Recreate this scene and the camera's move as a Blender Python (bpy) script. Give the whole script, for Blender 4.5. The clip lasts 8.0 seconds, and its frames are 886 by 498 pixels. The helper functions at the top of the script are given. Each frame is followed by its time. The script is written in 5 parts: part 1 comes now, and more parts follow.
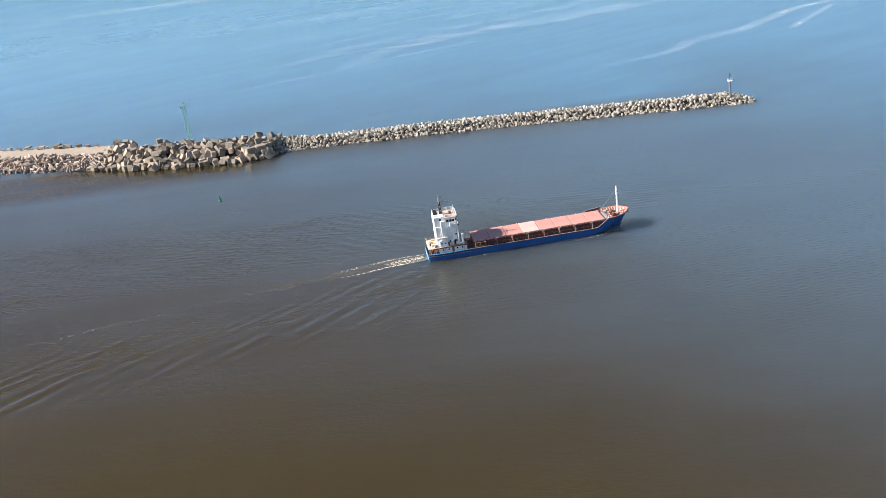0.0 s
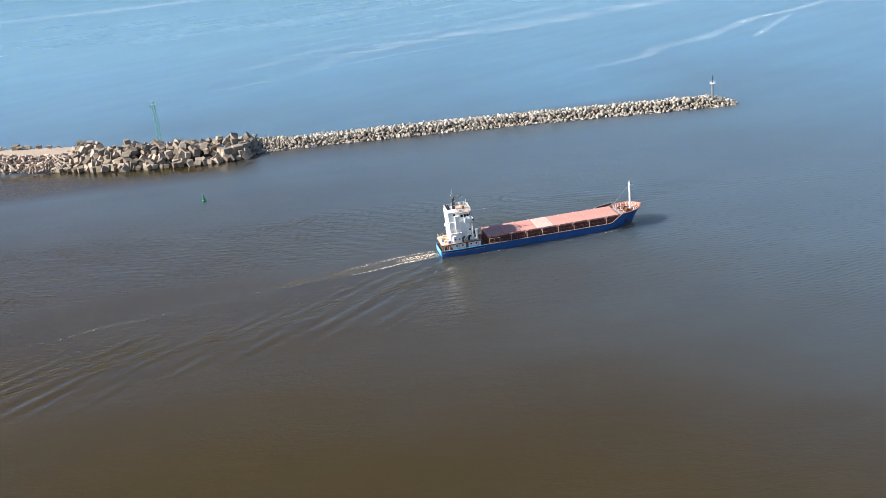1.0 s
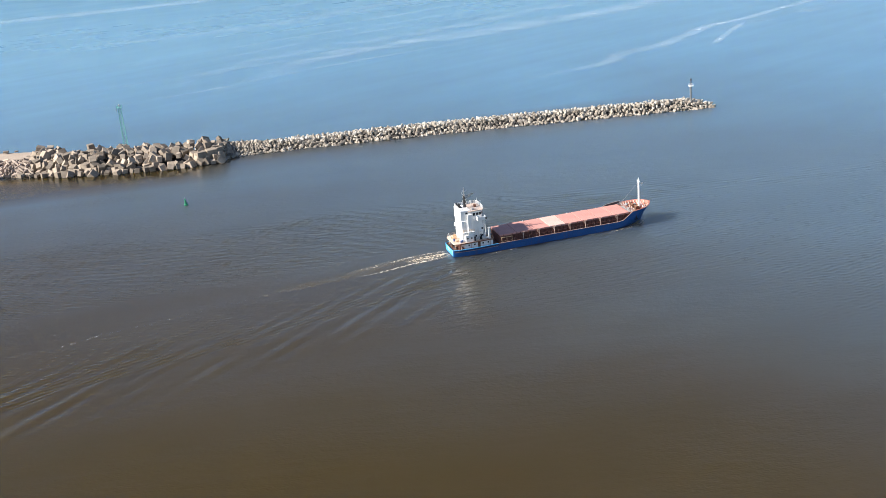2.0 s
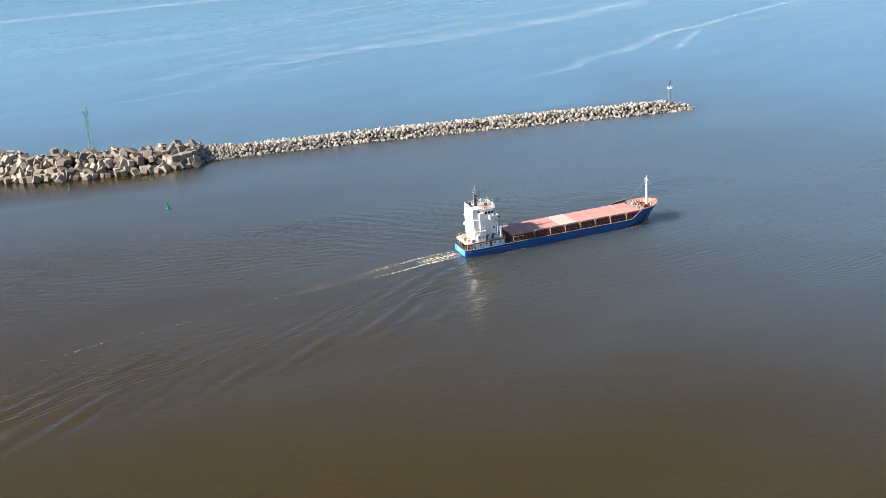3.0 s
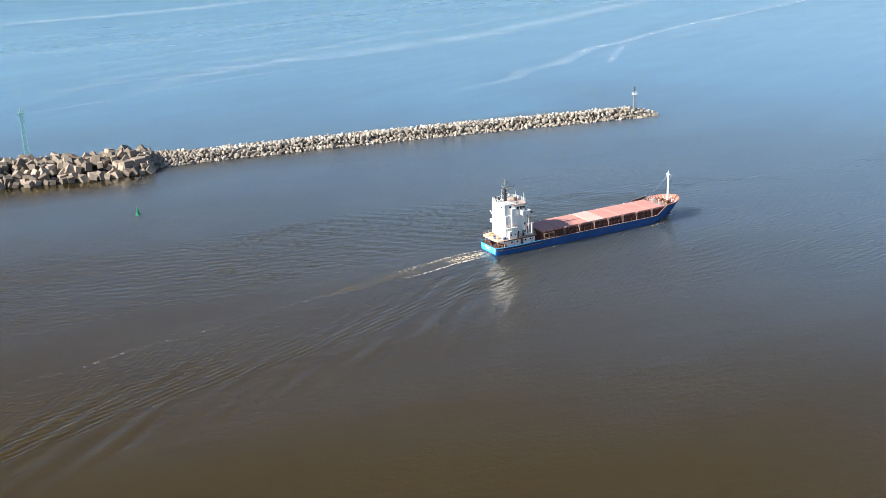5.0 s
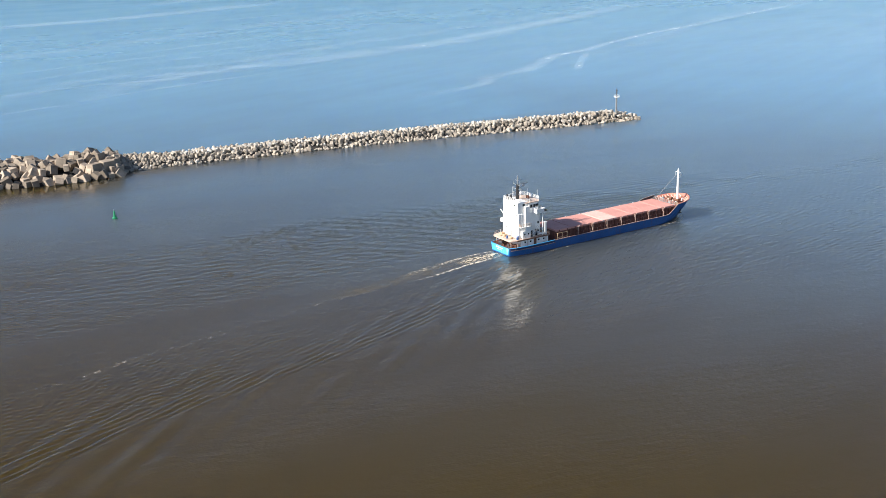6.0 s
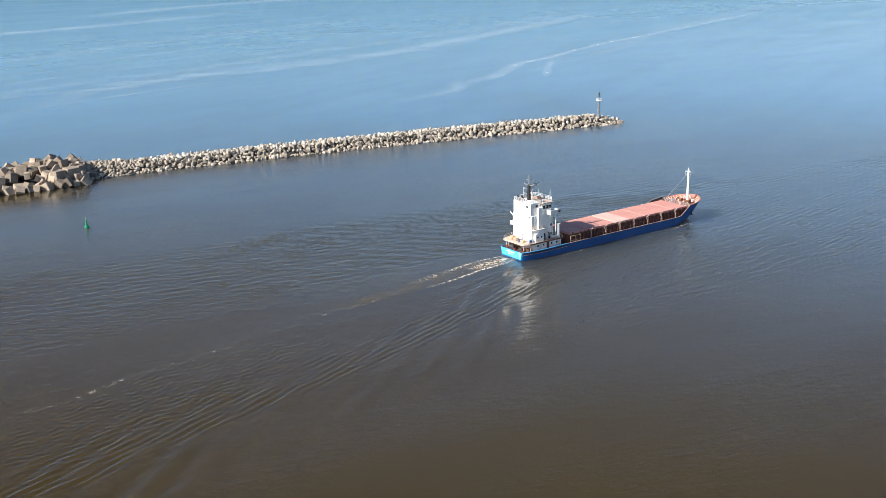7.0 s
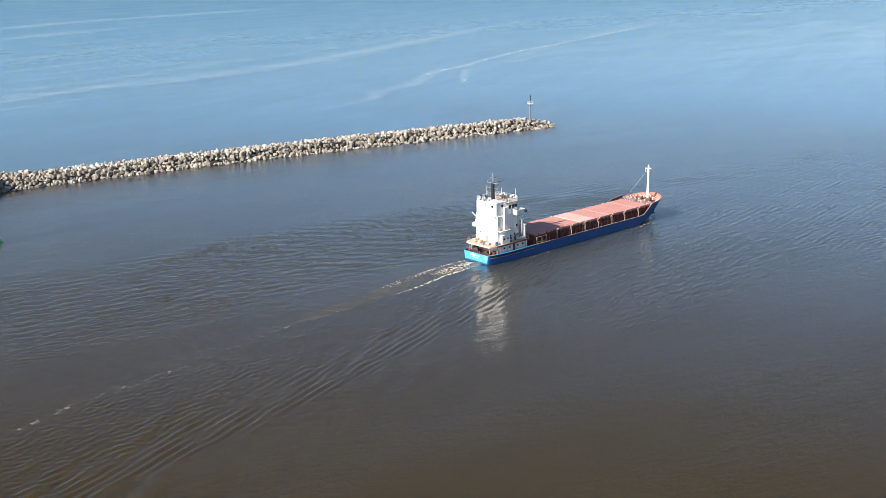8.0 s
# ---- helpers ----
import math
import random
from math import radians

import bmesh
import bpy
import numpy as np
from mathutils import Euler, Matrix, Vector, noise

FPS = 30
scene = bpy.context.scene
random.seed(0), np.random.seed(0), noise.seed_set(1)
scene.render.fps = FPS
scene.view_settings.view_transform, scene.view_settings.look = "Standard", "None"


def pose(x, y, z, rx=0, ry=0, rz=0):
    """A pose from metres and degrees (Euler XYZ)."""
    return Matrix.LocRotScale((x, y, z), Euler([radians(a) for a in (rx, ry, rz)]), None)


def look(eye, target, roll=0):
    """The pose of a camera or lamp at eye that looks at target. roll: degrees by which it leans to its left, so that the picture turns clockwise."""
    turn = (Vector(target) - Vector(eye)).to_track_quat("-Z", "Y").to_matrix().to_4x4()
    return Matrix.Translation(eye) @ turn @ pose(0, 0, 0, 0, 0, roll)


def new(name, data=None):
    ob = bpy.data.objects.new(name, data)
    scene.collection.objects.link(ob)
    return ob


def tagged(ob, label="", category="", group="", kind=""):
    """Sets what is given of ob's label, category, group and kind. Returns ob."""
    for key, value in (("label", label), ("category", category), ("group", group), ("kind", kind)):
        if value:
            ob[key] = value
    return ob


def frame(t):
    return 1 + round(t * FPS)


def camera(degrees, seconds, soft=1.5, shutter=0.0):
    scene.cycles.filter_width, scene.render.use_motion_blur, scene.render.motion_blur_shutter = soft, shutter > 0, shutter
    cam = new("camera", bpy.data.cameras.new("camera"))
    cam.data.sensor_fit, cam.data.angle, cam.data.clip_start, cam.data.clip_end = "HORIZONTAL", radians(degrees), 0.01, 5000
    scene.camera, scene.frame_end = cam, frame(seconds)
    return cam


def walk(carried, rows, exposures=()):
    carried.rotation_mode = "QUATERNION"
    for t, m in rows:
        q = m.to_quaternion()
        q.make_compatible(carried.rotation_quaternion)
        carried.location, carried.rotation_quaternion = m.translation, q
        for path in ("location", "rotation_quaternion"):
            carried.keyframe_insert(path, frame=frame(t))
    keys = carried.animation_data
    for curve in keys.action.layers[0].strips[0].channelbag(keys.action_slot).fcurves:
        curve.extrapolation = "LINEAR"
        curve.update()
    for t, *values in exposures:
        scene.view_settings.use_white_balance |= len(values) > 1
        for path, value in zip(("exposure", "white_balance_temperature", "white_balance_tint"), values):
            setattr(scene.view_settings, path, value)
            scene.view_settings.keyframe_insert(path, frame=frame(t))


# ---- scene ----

# ---------------------------------------------------------------- camera
cam = camera(44.0, 8.0, soft=0.65)
ROWS = [  # seconds, x, y, z, yaw, pitch, roll
    (0.0, -4.66, 9.74, 143.92, -1.71, -21.05, 7.19),
    (0.5, -23.31, 14.03, 139.83, -3.89, -20.74, 6.36),
    (1.0, -41.52, 18.94, 136.36, -6.17, -20.49, 5.71),
    (1.5, -59.05, 24.92, 133.31, -8.51, -20.25, 5.19),
    (3.0, -105.44, 46.81, 124.19, -15.17, -19.51, 3.79),
    (3.5, -118.75, 55.54, 120.88, -17.22, -19.24, 3.42),
    (4.0, -132.06, 64.64, 116.86, -19.25, -18.88, 2.97),
    (4.5, -144.53, 74.28, 112.69, -21.23, -18.48, 2.51),
    (6.0, -171.16, 110.23, 97.64, -26.89, -17.15, 1.33),
    (6.5, -176.31, 123.58, 93.27, -28.64, -16.74, 1.16),
    (7.0, -180.22, 136.97, 88.51, -30.32, -16.29, 1.06),
    (7.5, -182.93, 150.27, 83.32, -31.91, -15.82, 1.06),
    (7.6, -183.49, 152.99, 82.47, -32.50, -15.73, 1.04),
    (7.7, -184.06, 155.72, 81.62, -33.45, -15.64, 1.02),
    (7.8, -184.63, 158.45, 80.77, -34.25, -15.54, 1.00),
    (7.9, -185.19, 161.17, 79.91, -35.25, -15.45, 0.99),
    (8.0, -185.76, 163.89, 79.06, -36.29, -15.36, 0.97),
]
walk(cam, [(t, pose(x, y, z, 90 + pitch, roll, yaw)) for t, x, y, z, yaw, pitch, roll in ROWS], exposures=[(0.0, 1.09), (3.0, 1.08), (6.0, 0.97), (8.0, 0.81)])

# ---------------------------------------------------------------- daylight
SUN_AZ, SUN_EL = math.atan2(-1.0, -0.05), radians(32)
world = bpy.data.worlds.new("sky")
scene.world = world
world.use_nodes = True
wn, wl = world.node_tree.nodes, world.node_tree.links
sky = wn.new("ShaderNodeTexSky")
sky.sky_type, sky.sun_disc = "NISHITA", False
sky.sun_elevation, sky.sun_rotation = SUN_EL, SUN_AZ
sky.air_density, sky.dust_density, sky.ozone_density = 0.72, 0.25, 2.2
wn["Background"].inputs["Strength"].default_value = 0.077
wl.new(sky.outputs[0], wn["Background"].inputs["Color"])
sun = new("sun", bpy.data.lights.new("sun", "SUN"))
sun.data.energy, sun.data.angle, sun.data.color = 5.0, radians(0.55), (1.0, 0.94, 0.86)
SUN_DIR = Vector((math.sin(SUN_AZ) * math.cos(SUN_EL), math.cos(SUN_AZ) * math.cos(SUN_EL), math.sin(SUN_EL)))
sun.matrix_world = look((-300, 200, 200), Vector((-300, 200, 200)) - SUN_DIR)

# ---------------------------------------------------------------- materials


def surface(name, colour, dark=None, rough=0.6, metal=0.0, scale=1.0, wear=0.35, bump=0.15, stain=None, stain_amount=0.0, vary=0.0):
    """Paint, concrete or metal: two scales of variation, optional stains, fine relief, optional difference from piece to piece."""
    m = bpy.data.materials.new(name)
    m.use_nodes = True
    n, l = m.node_tree.nodes, m.node_tree.links
    b = n["Principled BSDF"]
    geo = n.new("ShaderNodeTexCoord")
    big, small = n.new("ShaderNodeTexNoise"), n.new("ShaderNodeTexNoise")
    big.inputs["Scale"].default_value, big.inputs["Detail"].default_value = 0.35 * scale, 4
    small.inputs["Scale"].default_value, small.inputs["Detail"].default_value = 4.0 * scale, 5
    l.new(geo.outputs["Object"], big.inputs["Vector"])
    l.new(geo.outputs["Object"], small.inputs["Vector"])
    add = n.new("ShaderNodeMath")
    add.operation = "MULTIPLY_ADD"
    add.inputs[1].default_value = 0.5
    l.new(small.outputs[0], add.inputs[0])
    half = n.new("ShaderNodeMath")
    half.operation = "MULTIPLY"
    half.inputs[1].default_value = 0.5
    l.new(big.outputs[0], half.inputs[0])
    l.new(half.outputs[0], add.inputs[2])
    ramp = n.new("ShaderNodeMapRange")
    ramp.inputs["From Min"].default_value, ramp.inputs["From Max"].default_value = 0.35, 0.65
    l.new(add.outputs[0], ramp.inputs["Value"])
    mix = n.new("ShaderNodeMixRGB")
    dark = dark or tuple(c * (1 - wear) for c in colour)
    mix.inputs[1].default_value, mix.inputs[2].default_value = (*dark, 1), (*colour, 1)
    l.new(ramp.outputs[0], mix.inputs[0])
    out = mix.outputs[0]
    if stain:
        spots = n.new("ShaderNodeTexNoise")
        spots.inputs["Scale"].default_value, spots.inputs["Detail"].default_value = 1.1 * scale, 6
        stretch = n.new("ShaderNodeMapping")
        stretch.inputs["Scale"].default_value = (1.0, 1.0, 0.25)
        l.new(geo.outputs["Object"], stretch.inputs[0])
        l.new(stretch.outputs[0], spots.inputs["Vector"])
        cut = n.new("ShaderNodeMapRange")
        cut.inputs["From Min"].default_value, cut.inputs["From Max"].default_value = 0.55, 0.75
        cut.inputs["To Max"].default_value = stain_amount
        l.new(spots.outputs[0], cut.inputs["Value"])
        over = n.new("ShaderNodeMixRGB")
        over.inputs[2].default_value = (*stain, 1)
        l.new(cut.outputs[0], over.inputs[0])
        l.new(out, over.inputs[1])
        out = over.outputs[0]
    if vary:
        info = n.new("ShaderNodeObjectInfo")
        isl = n.new("ShaderNodeNewGeometry")
        mx = n.new("ShaderNodeMath")
        mx.operation = "ADD"
        l.new(info.outputs["Random"], mx.inputs[0])
        l.new(isl.outputs["Random Per Island"], mx.inputs[1])
        fr = n.new("ShaderNodeMath")
        fr.operation = "FRACT"
        l.new(mx.outputs[0], fr.inputs[0])
        mr = n.new("ShaderNodeMapRange")
        mr.inputs["To Min"].default_value, mr.inputs["To Max"].default_value = 1 - vary, 1 + vary * 0.5
        l.new(fr.outputs[0], mr.inputs["Value"])
        hsv = n.new("ShaderNodeHueSaturation")
        l.new(mr.outputs[0], hsv.inputs["Value"])
        l.new(out, hsv.inputs["Color"])
        out = hsv.outputs[0]
    l.new(out, b.inputs["Base Color"])
    b.inputs["Roughness"].default_value, b.inputs["Metallic"].default_value = rough, metal
    if bump:
        bp = n.new("ShaderNodeBump")
        bp.inputs["Strength"].default_value, bp.inputs["Distance"].default_value = bump, 0.1 / scale
        l.new(small.outputs[0], bp.inputs["Height"])
        l.new(bp.outputs[0], b.inputs["Normal"])
    return m


HULL_BLUE = surface("hull_blue_paint", (0.006, 0.095, 0.30), (0.005, 0.062, 0.21), 0.4, scale=0.6, stain=(0.12, 0.06, 0.04), stain_amount=0.35, bump=0.05)
BOOT_RED = surface("antifouling_paint", (0.05, 0.03, 0.03), rough=0.7)
WHITE = surface("white_ship_paint", (0.90, 0.90, 0.88), (0.84, 0.83, 0.80), 0.4, scale=0.8, stain=(0.45, 0.30, 0.2), stain_amount=0.3, bump=0.04)
CREAM = surface("cream_deck_paint", (0.64, 0.50, 0.41), (0.5, 0.37, 0.29), 0.7, scale=1.0, stain=(0.25, 0.13, 0.08), stain_amount=0.5)
DECK_RED = surface("red_oxide_deck", (0.30, 0.10, 0.07), (0.18, 0.07, 0.05), 0.75, scale=0.8, stain=(0.09, 0.05, 0.04), stain_amount=0.5)
COAMING = surface("rusty_coaming_steel", (0.20, 0.075, 0.055), (0.12, 0.05, 0.04), 0.75, scale=1.2, stain=(0.06, 0.035, 0.03), stain_amount=0.6)
HATCH_PINK = surface("faded_red_hatch_paint", (0.61, 0.30, 0.25), (0.51, 0.24, 0.20), 0.65, scale=0.5, stain=(0.42, 0.16, 0.12), stain_amount=0.4, bump=0.06)
HATCH_PALE = surface("pale_hatch_paint", (0.71, 0.48, 0.41), (0.63, 0.39, 0.33), 0.65, scale=0.5, stain=(0.5, 0.25, 0.2), stain_amount=0.4, bump=0.06)
CORAL = surface("coral_bulwark_paint", (0.55, 0.22, 0.16), (0.42, 0.15, 0.11), 0.7, scale=0.9, stain=(0.2, 0.08, 0.05), stain_amount=0.5)
RUST = surface("rusty_machinery", (0.22, 0.10, 0.06), (0.12, 0.06, 0.04), 0.8, scale=2)
TAN_PIPE = surface("tan_painted_steel", (0.60, 0.42, 0.26), (0.45, 0.28, 0.16), 0.6, scale=2)
DARK_STEEL = surface("dark_grey_steel", (0.06, 0.055, 0.06), rough=0.6, scale=2)
COLUMN_GREY = surface("dull_grey_paint", (0.22, 0.22, 0.21), rough=0.6, scale=2)
SCUFFED = surface("scuffed_rail_paint", (0.42, 0.30, 0.26), (0.20, 0.10, 0.08), 0.7, scale=1.5, stain=(0.75, 0.72, 0.68), stain_amount=0.8)
NAVY = surface("navy_strake_paint", (0.010, 0.035, 0.12), (0.008, 0.025, 0.08), 0.45, scale=0.8, stain=(0.3, 0.3, 0.32), stain_amount=0.4, bump=0.04)
GREY = surface("grey_ship_steel", (0.42, 0.43, 0.43), rough=0.5, metal=0.2, scale=2)
BLACK = surface("black_funnel_paint", (0.02, 0.02, 0.022), rough=0.5, scale=2)
DARK_GLASS = surface("dark_window_glass", (0.015, 0.02, 0.025), rough=0.08, scale=1, bump=0)
GREEN = surface("green_navigation_paint", (0.22, 0.54, 0.45), (0.14, 0.40, 0.33), 0.5, scale=2)
BUOY_GREEN = surface("green_buoy_paint", (0.01, 0.25, 0.11), (0.01, 0.18, 0.08), 0.4, scale=2)
PALE_STEEL = surface("galvanised_steel", (0.50, 0.51, 0.50), rough=0.5, metal=0.3, scale=2)
CONCRETE = surface("weathered_concrete", (0.44, 0.365, 0.285), (0.25, 0.20, 0.152), 0.9, scale=0.7, stain=(0.09, 0.07, 0.052), stain_amount=0.7, bump=0.5, vary=0.55)
DOLOS_CONCRETE = surface("pale_armour_concrete", (0.50, 0.40, 0.325), (0.34, 0.265, 0.21), 0.9, scale=0.7, stain=(0.10, 0.08, 0.06), stain_amount=0.5, bump=0.5, vary=0.4)
ROCK = surface("bleached_rock", (0.46, 0.405, 0.335), (0.27, 0.23, 0.18), 0.9, scale=0.6, stain=(0.13, 0.105, 0.08), stain_amount=0.6, bump=0.5, vary=0.45)
PALER_ROCK = surface("guano_whitened_rock", (0.60, 0.565, 0.51), (0.42, 0.385, 0.33), 0.9, scale=0.6, stain=(0.25, 0.21, 0.16), stain_amount=0.6, bump=0.5, vary=0.3)
CORE = surface("gap_shade_rubble", (0.045, 0.038, 0.033), (0.022, 0.02, 0.018), 0.95, scale=0.6, bump=0.8)
SLAB = surface("sandy_concrete_slab", (0.42, 0.34, 0.27), (0.34, 0.27, 0.21), 0.9, scale=0.25, stain=(0.30, 0.24, 0.19), stain_amount=0.5, bump=0.3)
PALE_BLUE = surface("pale_blue_stern", (0.08, 0.42, 0.72), (0.06, 0.34, 0.64), 0.4, scale=0.8, stain=(0.62, 0.72, 0.78), stain_amount=0.55, bump=0.04)
PALE_CORAL = surface("pale_coral_paint", (0.74, 0.56, 0.47), (0.58, 0.38, 0.3), 0.7, scale=1.2)
BAR_WHITE = surface("white_lettering_paint", (0.75, 0.8, 0.85), rough=0.5)


def water_material():
    """Turbid river water running out into a clearer blue sea, with ripples at three sizes; base colours hold some sky
    reflection.
    """
    m = bpy.data.materials.new("turbid_water")
    m.use_nodes = True
    n, l = m.node_tree.nodes, m.node_tree.links
    b = n["Principled BSDF"]
    geo = n.new("ShaderNodeNewGeometry")
    sep = n.new("ShaderNodeSeparateXYZ")
    l.new(geo.outputs["Position"], sep.inputs[0])

    def noise_at(scale, detail=3, stretch=(1, 1, 1), turn=0):
        mp = n.new("ShaderNodeMapping")
        mp.inputs["Scale"].default_value, mp.inputs["Rotation"].default_value[2] = stretch, radians(turn)
        l.new(geo.outputs["Position"], mp.inputs[0])
        t = n.new("ShaderNodeTexNoise")
        t.inputs["Scale"].default_value, t.inputs["Detail"].default_value = scale, detail
        l.new(mp.outputs[0], t.inputs["Vector"])
        return t.outputs[0]

    def op(kind, a, c, d=None):
        k = n.new("ShaderNodeMath")
        k.operation = kind
        for i, v in enumerate((a, c, d)):
            if v is None:
                continue
            if isinstance(v, (int, float)):
                k.inputs[i].default_value = v
            else:
                l.new(v, k.inputs[i])
        return k.outputs[0]

    plume = noise_at(0.006, 5, (1, 2.2, 1), 12)
    # distance seawards of the moles, and of the channel's mouth to the east
    east = op("SUBTRACT", sep.outputs["X"], 20.0)
    seaward = n.new("ShaderNodeMapRange")
    seaward.inputs["From Min"].default_value, seaward.inputs["From Max"].default_value = 579.7, 556.3
    l.new(sep.outputs["Y"], seaward.inputs["Value"])
    inland = op("MULTIPLY", op("MULTIPLY", op("MINIMUM", east, 0.0), 0.0038), op("MULTIPLY_ADD", seaward.outputs[0], 0.8, 0.2))
    sea = op("ADD", op("MULTIPLY", op("SUBTRACT", sep.outputs["Y"], 410.0), 0.0048), inland)
    # bluer eastwards, with sky reflection put into the base colour
    sea = op("ADD", sea, op("MULTIPLY", op("MAXIMUM", east, 0.0), 0.0065))
    sea = op("ADD", sea, op("MULTIPLY", op("SUBTRACT", plume, 0.5), 0.8))
    # the mole's brown reflection, put into the water colour along its foot
    mole_mirror = n.new("ShaderNodeMapRange")
    mole_mirror.inputs["From Min"].default_value, mole_mirror.inputs["From Max"].default_value = 514.2, 548.8
    l.new(sep.outputs["Y"], mole_mirror.inputs["Value"])
    flank = n.new("ShaderNodeMapRange")
    flank.inputs["From Min"].default_value, flank.inputs["From Max"].default_value = -85.0, -120.0
    flank.inputs["To Min"].default_value = 0.35
    l.new(sep.outputs["X"], flank.inputs["Value"])
    tip = n.new("ShaderNodeMapRange")
    tip.inputs["From Min"].default_value, tip.inputs["From Max"].default_value = 150.0, 100.0
    l.new(sep.outputs["X"], tip.inputs["Value"])
    back_side = op("MULTIPLY", seaward.outputs[0], tip.outputs[0])
    sea = op("SUBTRACT", sea, op("MULTIPLY", op("MULTIPLY", mole_mirror.outputs[0], flank.outputs[0]), op("MULTIPLY", back_side, 1.7)))
    # clear sea close behind the mole
    behind = op("MULTIPLY", op("SUBTRACT", 1.0, seaward.outputs[0]), tip.outputs[0])
    sea = op("ADD", sea, op("MULTIPLY", behind, 0.8))
    mask = n.new("ShaderNodeMapRange")
    mask.interpolation_type = "SMOOTHSTEP"
    mask.inputs["From Min"].default_value, mask.inputs["From Max"].default_value = -1.25, 0.95
    l.new(sea, mask.inputs["Value"])
    # brown to blue-grey; the blue-grey holds part of the sky's reflection
    mix = n.new("ShaderNodeMixRGB")
    mix.inputs[1].default_value, mix.inputs[2].default_value = (0.0465, 0.0288, 0.0042, 1), (0.083, 0.122, 0.154, 1)
    l.new(mask.outputs[0], mix.inputs[0])
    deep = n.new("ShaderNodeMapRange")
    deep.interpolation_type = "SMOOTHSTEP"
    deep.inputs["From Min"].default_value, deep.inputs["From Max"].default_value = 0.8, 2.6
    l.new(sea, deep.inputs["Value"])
    # sea blue, raised to carry sky reflection as base colour
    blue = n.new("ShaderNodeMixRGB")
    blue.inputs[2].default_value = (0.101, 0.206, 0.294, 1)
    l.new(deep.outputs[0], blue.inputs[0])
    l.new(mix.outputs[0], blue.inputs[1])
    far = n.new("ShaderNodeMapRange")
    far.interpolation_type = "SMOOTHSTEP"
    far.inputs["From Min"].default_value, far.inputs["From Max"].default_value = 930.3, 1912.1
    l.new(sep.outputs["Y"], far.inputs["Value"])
    # far water darkened in colour against bright grazing sky reflection
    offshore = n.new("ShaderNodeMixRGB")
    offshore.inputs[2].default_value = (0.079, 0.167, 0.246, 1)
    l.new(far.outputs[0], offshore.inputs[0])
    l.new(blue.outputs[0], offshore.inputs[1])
    silt = n.new("ShaderNodeMixRGB")
    silt.blend_type = "MULTIPLY"
    silt.inputs[0].default_value = 0.5
    l.new(offshore.outputs[0], silt.inputs[1])
    tone = n.new("ShaderNodeMapRange")
    tone.inputs["To Min"].default_value, tone.inputs["To Max"].default_value = 0.8, 1.2
    l.new(noise_at(0.014, 5, (1, 1.3, 1), 12), tone.inputs["Value"])
    l.new(tone.outputs[0], silt.inputs[2])
    lay = n.new("ShaderNodeMapping")
    lay.vector_type = "TEXTURE"
    lay.inputs["Scale"].default_value, lay.inputs["Rotation"].default_value[2] = (210.0, 17.0, 1.0), radians(27)
    l.new(geo.outputs["Position"], lay.inputs[0])
    wind = n.new("ShaderNodeTexNoise")
    wind.inputs["Scale"].default_value, wind.inputs["Detail"].default_value = 1.0, 4
    l.new(lay.outputs[0], wind.inputs["Vector"])
    lane = n.new("ShaderNodeMapRange")
    lane.inputs["From Min"].default_value, lane.inputs["From Max"].default_value = 0.3, 0.7
    lane.inputs["To Min"].default_value, lane.inputs["To Max"].default_value = 0.95, 1.05
    l.new(wind.outputs[0], lane.inputs["Value"])
    streaks = n.new("ShaderNodeMixRGB")
    streaks.blend_type = "MULTIPLY"
    l.new(deep.outputs[0], streaks.inputs[0])
    l.new(silt.outputs[0], streaks.inputs[1])
    l.new(lane.outputs[0], streaks.inputs[2])
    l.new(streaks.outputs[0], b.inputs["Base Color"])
    b.inputs["IOR"].default_value = 1.333
    b.inputs["Subsurface Weight"].default_value, b.inputs["Subsurface Scale"].default_value = 1.0, 1.0
    b.inputs["Subsurface Radius"].default_value = (110.0, 85.0, 50.0)
    # less specular far out; the base colour stands in for that reflection
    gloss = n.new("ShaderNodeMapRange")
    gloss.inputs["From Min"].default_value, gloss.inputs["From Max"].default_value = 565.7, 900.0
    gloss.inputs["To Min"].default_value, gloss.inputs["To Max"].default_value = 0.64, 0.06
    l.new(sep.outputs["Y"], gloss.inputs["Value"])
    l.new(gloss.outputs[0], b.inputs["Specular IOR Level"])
    rough = n.new("ShaderNodeMapRange")
    rough.inputs["From Min"].default_value, rough.inputs["From Max"].default_value = 0.35, 0.65
    rough.inputs["To Min"].default_value, rough.inputs["To Max"].default_value = 0.13, 0.19
    patch = noise_at(0.012, 4, (1, 2.5, 1), 8)
    l.new(patch, rough.inputs["Value"])
    chop = n.new("ShaderNodeMapRange")
    chop.inputs["From Min"].default_value, chop.inputs["From Max"].default_value = 649.8, 1444.6
    chop.inputs["To Max"].default_value = 0.22
    l.new(sep.outputs["Y"], chop.inputs["Value"])
    l.new(op("ADD", rough.outputs[0], chop.outputs[0]), b.inputs["Roughness"])
    calm = n.new("ShaderNodeMapRange")
    calm.inputs["From Min"].default_value, calm.inputs["From Max"].default_value = 0.35, 0.62
    calm.inputs["To Min"].default_value, calm.inputs["To Max"].default_value = 0.2, 1.0
    l.new(patch, calm.inputs["Value"])
    h = op("ADD", op("MULTIPLY", noise_at(0.09, 2, (1, 2.2, 1), 20), 0.13), op("MULTIPLY", noise_at(0.35, 3, (1, 2.0, 1), 15), 0.085))
    h = op("ADD", h, op("MULTIPLY", noise_at(1.3, 3, (1, 1.6, 1), 30), 0.036))
    h = op("ADD", h, op("MULTIPLY", noise_at(0.95, 2, (0.55, 2.4, 1), 0), 0.060))
    h = op("MULTIPLY", h, calm.outputs[0])
